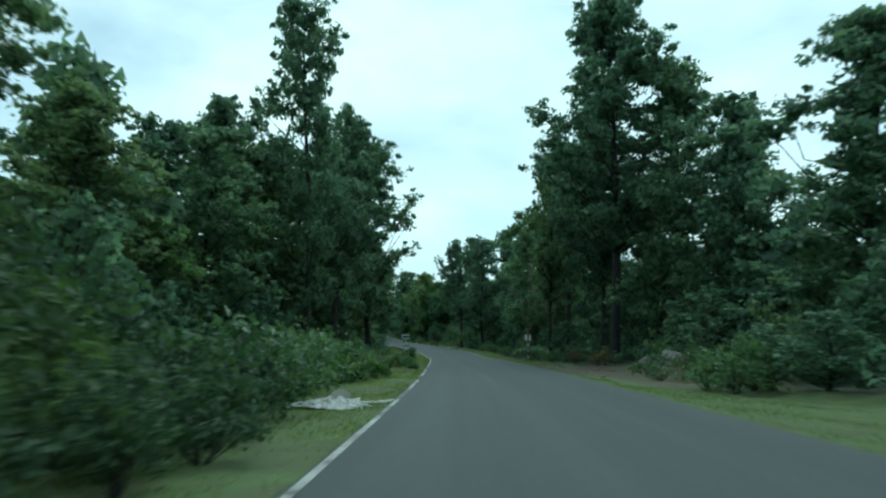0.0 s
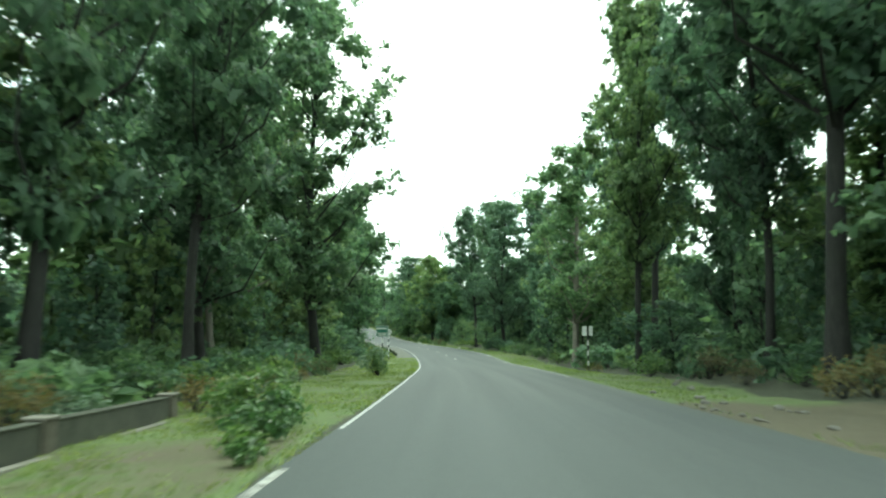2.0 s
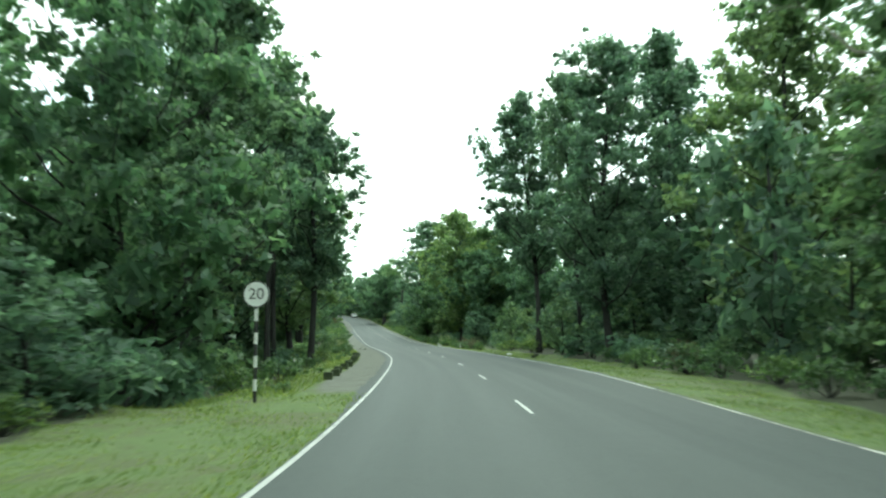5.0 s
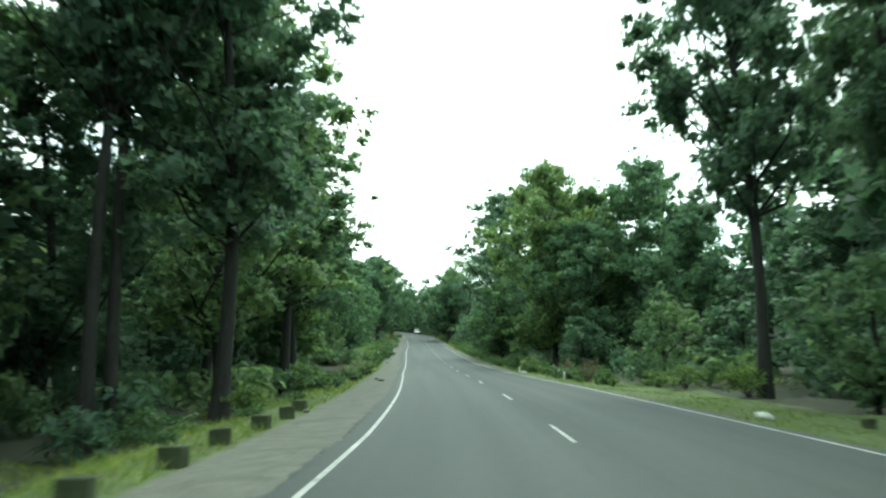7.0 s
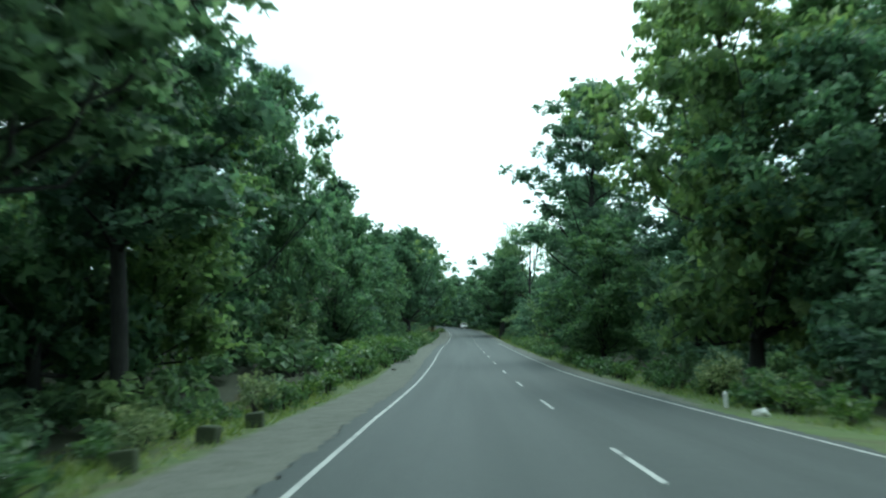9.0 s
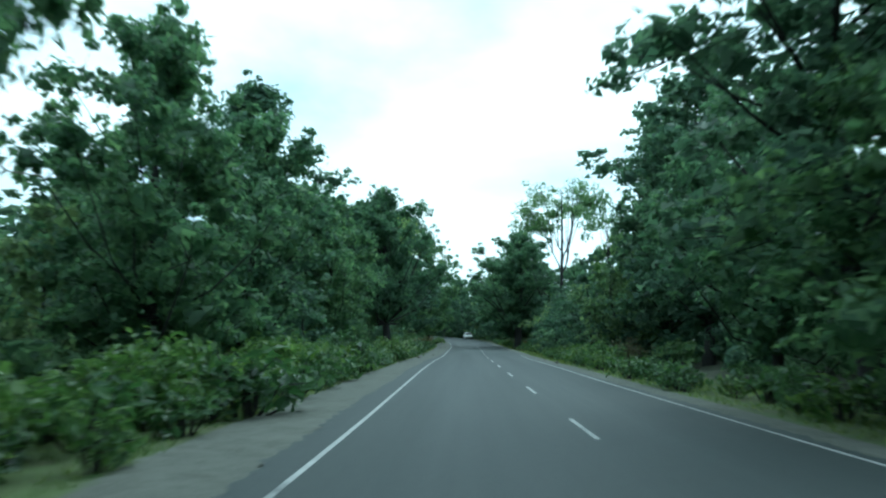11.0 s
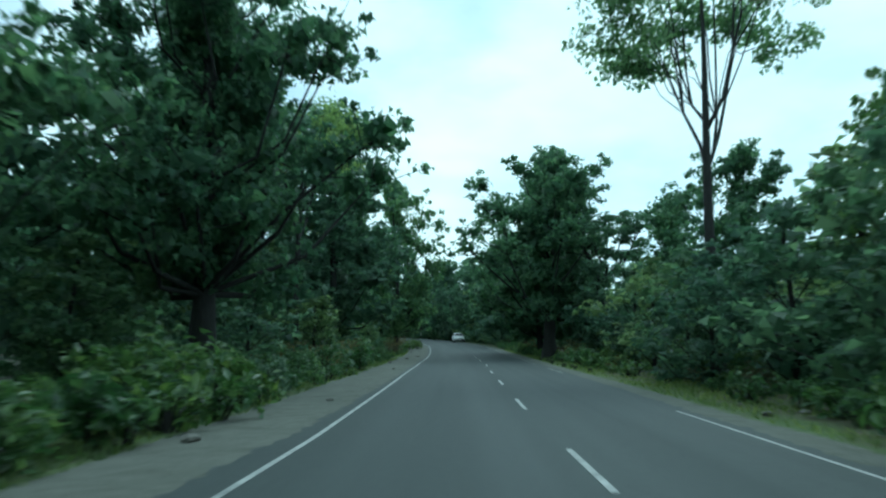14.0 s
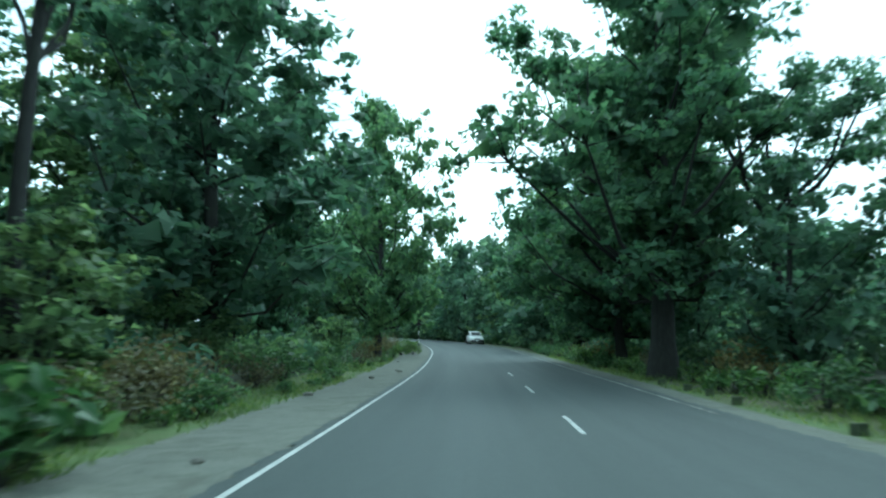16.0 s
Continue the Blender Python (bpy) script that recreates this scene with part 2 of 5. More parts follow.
CAR_GLASS, _t, _s, _o = material("car_glass")
_s.inputs["Base Color"].default_value = (0.03, 0.035, 0.035, 1)
_s.inputs["Roughness"].default_value, _s.inputs["IOR"].default_value = 0.12, 1.35
LENS, _t, _s, _o = material("lamp_lens")
_s.inputs["Base Color"].default_value = (0.62, 0.63, 0.62, 1)
_s.inputs["Roughness"].default_value = 0.12

# ---- the line of the road: turn and slope along its length ----
TURN = ((-80, -.9), (0, -.9), (24, -.75), (45, .5), (66, 1.3), (107, 5.6), (123, 7.5), (140, 9.9), (158, 12.2), (260, 12.2), (278, 12.5),
        (300, 13), (330, 14.5), (360, 19.5), (400, 33), (480, 60), (620, 85))
SLOPE = ((-80, -.025), (70, -.025), (80, -.029), (92, -.029), (106, 0), (174, 0), (208, .032), (285, .032), (330, .052), (620, .055))
EDGE_L = ((-80, -1.5), (0, -1.55), (20, -1.7), (45, -2.0), (70, -2.05), (100, -1.75), (120, -1.6), (140, -1.32), (157, -1.43), (166, -1.48), (177, -1.62), (190, -1.6), (210, -1.75),
          (230, -2.0), (245, -2.05), (255, -1.88), (266, -1.96), (278, -2.08), (292, -2.08), (310, -1.95), (620, -1.95))
EDGE_R = ((-80, 5.2), (10, 5.1), (40, 4.9), (60, 4.8), (75, 4.9), (100, 5.4), (120, 6.1), (145, 5.65), (175, 5.4), (200, 4.8), (220, 4.5), (235, 4.45), (250, 4.28), (262, 4.35), (282, 4.65), (300, 4.9), (620, 5.0))
MIDDLE = ((100, 1.8), (118, 1.8), (150, 1.95), (170, 2.15), (190, 2.1), (235, 1.66), (260, 1.47), (275, 1.57), (288, 1.82), (620, 1.82))


def table(rows, s):
    return np.interp(s, [r[0] for r in rows], [r[1] for r in rows])


STEP = 0.5
S_ALL = np.arange(-80, 620, STEP)
TURNS = np.radians(table(TURN, S_ALL))
LINE_X, LINE_Y, LINE_Z = (np.cumsum(v) * STEP for v in (-np.sin(TURNS), np.cos(TURNS), table(SLOPE, S_ALL)))
for _line in (LINE_X, LINE_Y, LINE_Z):
    _line -= _line[int(80 / STEP)]


def smooth(a, b, v):
    x = np.clip((v - a) / (b - a), 0, 1)
    return x * x * (3 - 2 * x)


def lie(s, u):
    """The ground's height over the road's own line, s metres along it and u to its right."""
    s, u = np.asarray(s, float), np.asarray(u, float)
    left, right = table(EDGE_L, s) - 0.35 - u, u - table(EDGE_R, s) - 0.3
    out = np.maximum(np.maximum(left, right), 0)
    h = -0.05 * smooth(0, 0.5, out) - 0.12 * smooth(0.5, 4, out)
    bank = smooth(108, 122, s) * (1 - smooth(182, 200, s)) * smooth(2.4, 6.5, left)
    h = h - 1.1 * bank
    rough = 0.10 * np.sin(s * 0.71 + u * 0.9) * np.sin(u * 0.63 - s * 0.23) + 0.06 * np.sin(s * 1.9 + 1.3) * np.sin(u * 2.3 + s * 0.4)
    return h + rough * smooth(1.5, 6, out) * 1.4 - 0.26 * smooth(1.5, 5, right) * smooth(74, 86, s) * (1 - smooth(108, 122, s)) + 0.22 * smooth(3.5, 9, right) * (1 - smooth(60, 80, s))


def spot(s, u, up=None):
    """A place in the world; up counts from the road's own line, or None for the ground."""
    x, y, a = (np.interp(s, S_ALL, v) for v in (LINE_X, LINE_Y, TURNS))
    z = np.interp(s, S_ALL, LINE_Z) + (lie(s, u) if up is None else up)
    return np.stack([x + u * np.cos(a), y + u * np.sin(a), z], -1)


def heading(s):
    return float(np.degrees(np.interp(s, S_ALL, TURNS)))


# ---- mesh helpers ----


def mesh_of(name, verts, faces, mat, smooth_faces=False):
    me = bpy.data.meshes.new(name)
    verts = np.asarray(verts, np.float32).reshape(-1, 3)
    if isinstance(faces, np.ndarray):
        n, k = faces.shape
        me.vertices.add(len(verts))
        me.vertices.foreach_set("co", verts.ravel())
        me.loops.add(n * k)
        me.loops.foreach_set("vertex_index", faces.astype(np.int32).ravel())
        me.polygons.add(n)
        me.polygons.foreach_set("loop_start", np.arange(0, n * k, k, dtype=np.int32))
        me.update(calc_edges=True)
    else:
        me.from_pydata(verts.tolist(), [], [list(f) for f in faces])
    me.materials.append(mat)
    me.polygons.foreach_set("use_smooth", [smooth_faces] * len(me.polygons))
    me.update()
    return me


def part(name, data, mat, parent, label=""):
    """One mesh object, from a bmesh or a mesh, under a thing or a part."""
    if isinstance(data, bmesh.types.BMesh):
        me = bpy.data.meshes.new(name)
        data.to_mesh(me)
        data.free()
        me.materials.append(mat)
        data = me
    ob = new(name, data)
    ob.parent = parent
    return tagged(ob, label)


def thing(name, label, category, group="", at=None):
    ob = new(name)
    ob.empty_display_size = 0.3
    if at is not None:
        ob.matrix_world = at
    return tagged(ob, label, category, group)


def block(size, at=(0, 0, 0), bevel=0.0, turn=0.0, bm=None):
    made = bmesh.new()
    bmesh.ops.create_cube(made, size=1.0)
    bmesh.ops.scale(made, vec=size, verts=made.verts)
    if bevel:
        bmesh.ops.bevel(made, geom=made.edges[:], offset=bevel, segments=2, profile=0.5, affect="EDGES")
    bmesh.ops.transform(made, matrix=pose(*at, 0, 0, turn), verts=made.verts)
    return made


def rod(radius, length, at=(0, 0, 0), sides=12, top=None, tilt=(0, 0, 0)):
    made = bmesh.new()
    bmesh.ops.create_cone(made, cap_ends=True, segments=sides, radius1=radius, radius2=radius if top is None else top, depth=length)
    bmesh.ops.transform(made, matrix=pose(*at, *tilt), verts=made.verts)
    return made


def jitter(bm, amount, seed, freq=2.0):
    for v in bm.verts:
        v.co += noise.noise_vector(v.co * freq + Vector((seed * 3.1, seed * 1.7, 0))) * amount
    return bm


def strip(name, mat, s0, s1, inner, outer, up, step=1.0, cuts=2):
    """A ribbon that follows the road between two offsets."""
    ss = np.arange(s0, s1 + step * 0.5, step)
    k = np.linspace(0, 1, cuts)
    uu = np.array([[inner(s) * (1 - q) + outer(s) * q for q in k] for s in ss])
    pts = spot(np.repeat(ss[:, None], cuts, 1), uu, up)
    n = len(ss)
    idx = np.arange(n * cuts).reshape(n, cuts)
    faces = np.stack([idx[:-1, :-1], idx[:-1, 1:], idx[1:, 1:], idx[1:, :-1]], -1).reshape(-1, 4)
    me = mesh_of(name, pts, faces, mat, True)
    lay = me.uv_layers.new(name="lane")
    vi = np.empty(len(me.loops), np.int32)
    me.loops.foreach_get("vertex_index", vi)
    flat = np.stack([uu.ravel(), np.repeat(ss, cuts)], -1)[vi]
    lay.data.foreach_set("uv", flat.astype(np.float32).ravel())
    return me


# ---- ground, road, markings ----
_s = np.concatenate([np.arange(-80, 340, 1.0), np.arange(340, 616, 4.0)])
_u = np.concatenate([-np.array([190, 150, 110, 80, 60, 45, 34, 27]), np.arange(-22, -8, 1.0), np.arange(-8, 11, 0.5), np.arange(11, 23, 1.0),
                     np.array([27, 34, 45, 60, 80, 110, 150, 220, 400])])
_gs, _gu = np.meshgrid(_s, _u, indexing="ij")
_over = np.maximum(np.maximum(table(EDGE_L, _gs) - 0.06 - 0.14 * smooth(104, 116, _gs) * (1 - 0.7 * smooth(250, 272, _gs)) - 0.22 * smooth(192, 210, _gs) * (1 - smooth(244, 262, _gs)) - _gu, _gu - table(EDGE_R, _gs) - 0.06 - 0.09 * smooth(110, 125, _gs)), 0)
_pts = spot(_gs, _gu)
_pts[..., 2] -= np.where(_over <= 0, 0.05, 0.012)
_idx = np.arange(_gs.size).reshape(_gs.shape)
_faces = np.stack([_idx[:-1, :-1], _idx[:-1, 1:], _idx[1:, 1:], _idx[1:, :-1]], -1).reshape(-1, 4)
_me = mesh_of("ground", _pts, _faces, GROUND, True)
_left, _right = table(EDGE_L, _gs) - _gu, _gu - table(EDGE_R, _gs)
_late = smooth(108, 118, _gs)
_wide = 0.6 * smooth(192, 212, _gs)
_sand = np.clip(_late * (_left > 0) * (1 - smooth(1.5 + _wide, 2.3 + _wide, _left)), 0, 1)
_sand = np.maximum(_sand, (_right > 0) * smooth(172, 190, _gs) * (1 - smooth(0.7, 1.6, _right)))
_bare = smooth(35, 40, _gs) * (1 - smooth(55, 59, _gs))
_soil = (_right > 0) * smooth(23, 29, _gs) * (1 - smooth(52, 62, _gs)) * smooth(1.0 - _bare, 2.0 - 1.75 * _bare, _right) * (1 - smooth(7, 9, _right)) * (0.57 + 0.33 * _bare)
_soil = np.maximum(_soil, 0.5 * (_left > 0.4) * smooth(37, 41, _gs) * (1 - smooth(49, 54, _gs)) * (1 - smooth(3.0, 4.0, _left)))
_soil = np.maximum(_soil, 0.52 * (_right > 0) * smooth(225, 245, _gs) * smooth(1.2, 2.0, _right) * (1 - smooth(5, 6, _right)))
_sand = np.maximum(_sand, 0.62 * smooth(58, 66, _gs) * (1 - smooth(108, 120, _gs)) * smooth(2.7, 3.2, _right) * (1 - smooth(3.4, 4.0, _right)))
_sand = np.maximum(_sand, 0.5 * smooth(100, 125, _gs) * (_right > 0) * (1 - smooth(0.3, 0.9, _right)))
_turf = np.maximum((_left > 0) * (1 - smooth(4.6, 6.0, _left)), (_right > 0) * (1 - smooth(np.where(_gs < 32, 6.0, 4.0), np.where(_gs < 32, 7.5, 5.4), _right)))
_turf = np.where(_gs > 190, _turf * 0.75, _turf)
_rgb = np.stack([_sand, _turf, _soil, np.ones_like(_sand)], -1).reshape(-1, 4)
_lay = _me.color_attributes.new("cover", "FLOAT_COLOR", "POINT")
_lay.data.foreach_set("color", _rgb.astype(np.float32).ravel())
tagged(new("ground", _me), "grassy roadside and leaf-littered forest floor", "ground", kind="structure")

_far = mesh_of("ground_far", [(-2500, -2500, -9), (2500, -2500, -9), (2500, 2500, -9), (-2500, 2500, -9)], [(0, 1, 2, 3)], GROUND)
tagged(new("ground_far", _far), "distant forest floor out to the horizon", "ground", kind="structure")


def left_edge(s):
    return float(table(EDGE_L, s))


def right_edge(s):
    return float(table(EDGE_R, s))


def ragged(s, k):
    return 0.03 * math.sin(s * 0.37 + k) + 0.03 * math.sin(s * 1.3 + 2 * k) + 0.045 * math.sin(s * 4.1 + k) * math.sin(s * 0.9) + 0.05 * math.sin(s * 8.3 + 3 * k) + 0.03 * math.sin(s * 15.1 + k)


_road = strip("road", ASPHALT, -80, 600, lambda s: left_edge(s) - 0.08 - 0.30 * float(smooth(104, 116, s) * (1 - 0.6 * smooth(250, 272, s))) - 0.25 * float(smooth(192, 210, s) * (1 - smooth(244, 262, s))) + ragged(s, 1) * (0.25 + 0.75 * float(smooth(104, 116, s))), lambda s: right_edge(s) + 0.10 + 0.20 * float(smooth(110, 125, s)) + ragged(s, 4) * (0.4 + 0.6 * float(smooth(110, 125, s))), 0.0, 0.2, 7)
tagged(new("road", _road), "two-lane grey asphalt road, worn and patched", "road", kind="structure")
_line = strip("left_line", PAINT_WORN, -60, 31, lambda s: left_edge(s) - 0.055, lambda s: left_edge(s) + 0.055, 0.006)
tagged(new("edge_line_worn", _line), "worn white edge line on the asphalt", "road marking", kind="structure")
_line = strip("left_line_worn", PAINT_WORN, 34.5, 45.2, lambda s: left_edge(s) - 0.06, lambda s: left_edge(s) + 0.06, 0.006)
tagged(new("edge_line_worn", _line), "worn white edge line on the asphalt", "road marking", kind="structure")
_line = strip("left_line_fresh", PAINT, 49.7, 600, lambda s: left_edge(s) - 0.040, lambda s: left_edge(s) + 0.040, 0.006)
tagged(new("edge_line", _line), "solid white edge line on the asphalt", "road marking", kind="structure")
for _a, _b in ((70, 112), (112.4, 135.5), (137, 259), (277, 283), (289, 600)):
    _line = strip("right_line", PAINT if 100 < _a < 200 else PAINT_WORN, _a, _b, lambda s: right_edge(s) - (0.042 if s < 200 else 0.034), lambda s: right_edge(s) + (0.042 if s < 200 else 0.034), 0.006)
    tagged(new("edge_line", _line), "solid white edge line on the asphalt", "road marking", kind="structure")
DASH_ENDS = [119.9, 130.4, 141.6, 152.0, 163.2, 172.8, 182.4, 191.2, 200.2, 209.3, 218.4, 227.4, 236.3, 245.0, 253.8, 262.2, 270.9, 279.4, 288.7, 297.8]
DASH_ENDS += [306.6] + [109.5]
for _e in DASH_ENDS:
    _mid = lambda s: float(table(MIDDLE, s))
    _line = strip("dash", PAINT, _e - 2.8, _e, lambda s: _mid(s) - 0.041, lambda s: _mid(s) + 0.041, 0.006, 0.7)
    tagged(new("centre_dash", _line), "white painted dash on the road's centre line", "road marking", "centre line dashes", "structure")

# ---- plants ----


def tubes(lines, sides):
    """Tapered tubes along polylines of (point, radius)."""
    verts, faces = [], []
    for line in lines:
        pts = np.array([p for p, _ in line], float)
        for i, (p, r) in enumerate(line):
            way = pts[min(i + 1, len(pts) - 1)] - pts[max(i - 1, 0)]
            way = way / (np.linalg.norm(way) + 1e-9)
            side = np.cross(way, (0.31, 0.95, 0.05))
            side = side / (np.linalg.norm(side) + 1e-9)
            other = np.cross(way, side)
            for k in range(sides):
                a = 2 * math.pi * k / sides
                verts.append(pts[i] + (side * math.cos(a) + other * math.sin(a)) * r)
        first = len(verts) - sides * len(line)
        for i in range(len(line) - 1):
            for k in range(sides):
                a, b = first + i * sides + k, first + i * sides + (k + 1) % sides
                faces.append((a, b, b + sides, a + sides))
    return np.array(verts), np.array(faces)


def leaf_blades(rng, centres, radii, each, length, width, flat=0.75, up=0.55, heart=None, three=False):
    """Folded four-cornered leaves round each centre, or small three-cornered ones."""
    c = np.repeat(np.asarray(centres), each, 0)
    r = np.repeat(np.asarray(radii), each)
    n = len(c)
    d = rng.normal(size=(n, 3))
    d /= np.linalg.norm(d, axis=1, keepdims=True)
    p = c + d * (r * rng.uniform(0.25, 1.0, n) ** 0.6)[:, None] * (1, 1, flat)
    out = d if heart is None else p - np.asarray(heart)
    out = out / (np.linalg.norm(out, axis=1, keepdims=True) + 1e-6)
    nor = 0.5 * out + rng.normal(size=(n, 3)) * 0.55 + (0, 0, up)
    nor /= np.linalg.norm(nor, axis=1, keepdims=True)
    a = np.cross(nor, rng.normal(size=(n, 3)))
    a /= np.linalg.norm(a, axis=1, keepdims=True)
    a[:, 2] -= 0.35 * rng.uniform(0, 1, n)
    b = np.cross(nor, a)
    size = rng.uniform(0.65, 1.25, n)[:, None]
    L, W = length * size, width * size
    if three:
        v = np.stack([p - a * L * 0.45 - b * W * 0.5, p - a * L * 0.35 + b * W * 0.5, p + a * L * 0.55], 1)
        return v.reshape(-1, 3), np.arange(3 * n).reshape(n, 3)
    v = np.stack([p - a * L * 0.5, p + b * W * 0.5 + nor * W * 0.22, p + a * L * 0.5, p - b * W * 0.5 + nor * W * 0.22], 1)
    return v.reshape(-1, 3), np.arange(4 * n).reshape(n, 4)


def two_stuffs(name, leaves, wood):
    """Leaves and the twigs that carry them, in one mesh with two materials."""
    (v, f, leaf_mat), (wv, wf, bark) = leaves, wood
    if f.shape[1] == 3:
        wf = np.concatenate([wf[:, [0, 1, 2]], wf[:, [0, 2, 3]]])
    me = mesh_of(name, np.concatenate([v, wv]), np.concatenate([f, wf + len(v)]), leaf_mat)
    me.materials.append(bark)
    me.polygons.foreach_set("material_index", np.repeat([0, 1], [len(f), len(wf)]).astype(np.int32))
    return me


def profile(form, x):
    if form == "sal":
        return max(0.30, math.sin(math.pi * (0.20 + 0.76 * x)) ** 0.75)
    if form == "broad":
        return math.sqrt(max(0.06, 1 - (1.9 * x - 0.85) ** 2))
    if form == "vase":
        return 0.35 + 0.65 * math.sin(math.pi * min(1.0, 0.12 + 0.62 * x))
    return max(0.35, math.sin(math.pi * (0.22 + 0.70 * x)) ** 0.6)


def crown_leaves(rng, centres, radii, each, leaf, flat=0.72, core=7, shell=(0.5, 1.05)):
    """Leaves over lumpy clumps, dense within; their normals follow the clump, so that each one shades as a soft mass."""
    c0, r0 = np.asarray(centres, float), np.asarray(radii, float)
    c, r = np.repeat(c0, each, 0), np.repeat(r0, each)
    n = len(c)
    d = rng.normal(size=(n, 3)) + (0, 0, 0.35)
    d /= np.linalg.norm(d, axis=1, keepdims=True)
    p = c + d * (r * rng.uniform(*shell, n))[:, None] * (1, 1, flat)
    size = leaf * rng.uniform(0.65, 1.3, n)
    kc, kr = np.repeat(c0, core, 0), np.repeat(r0, core)
    kd = rng.normal(size=(len(kc), 3))
    kd /= np.linalg.norm(kd, axis=1, keepdims=True)
    p = np.concatenate([p, kc + kd * (kr * rng.uniform(0.1, 0.5, len(kc)))[:, None] * (1, 1, flat)])
    d = np.concatenate([d, kd])
    size = np.concatenate([size, kr * rng.uniform(0.5, 0.85, len(kc))])
    n = len(p)
    nor = 0.7 * d + rng.normal(size=(n, 3)) * 0.6 + (0, 0, 0.35)
    nor /= np.linalg.norm(nor, axis=1, keepdims=True)
    a = np.cross(nor, rng.normal(size=(n, 3)))
    a /= np.linalg.norm(a, axis=1, keepdims=True)
    b = np.cross(nor, a)
    L, W = size[:, None], size[:, None] * rng.uniform(0.62, 0.95, n)[:, None]
    v = np.stack([p - a * L * 0.45 - b * W * 0.5, p + a * L * 0.55 - b * W * rng.uniform(-0.3, 0.3, n)[:, None], p - a * L * 0.35 + b * W * 0.5], 1)
    face = np.cross(v[:, 1] - v[:, 0], v[:, 2] - v[:, 0])
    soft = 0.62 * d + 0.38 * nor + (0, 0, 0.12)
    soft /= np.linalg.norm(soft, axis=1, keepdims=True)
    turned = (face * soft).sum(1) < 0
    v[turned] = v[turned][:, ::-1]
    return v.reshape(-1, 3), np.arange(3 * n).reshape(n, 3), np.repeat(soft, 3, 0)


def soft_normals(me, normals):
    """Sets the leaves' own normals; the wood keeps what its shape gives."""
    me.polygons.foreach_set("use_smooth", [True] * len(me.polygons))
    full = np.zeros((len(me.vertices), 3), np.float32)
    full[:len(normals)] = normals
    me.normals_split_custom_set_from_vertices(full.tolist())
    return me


def trunk_line(rng, tall, thick, sway):
    top = np.array([rng.normal() * 0.035 * tall, rng.normal() * 0.035 * tall, tall * 0.93])
    bend = rng.normal(size=2) * sway * tall
    return [(top * q + np.array([bend[0] * math.sin(q * 5.0), bend[1] * (math.sin(q * 4.0 + 1) - math.sin(1.0)), 0]), thick * (1.4 if q == 0 else 1.0) * (1 - q) ** 0.75 + 0.025)
            for q in np.linspace(0, 1, 11)]


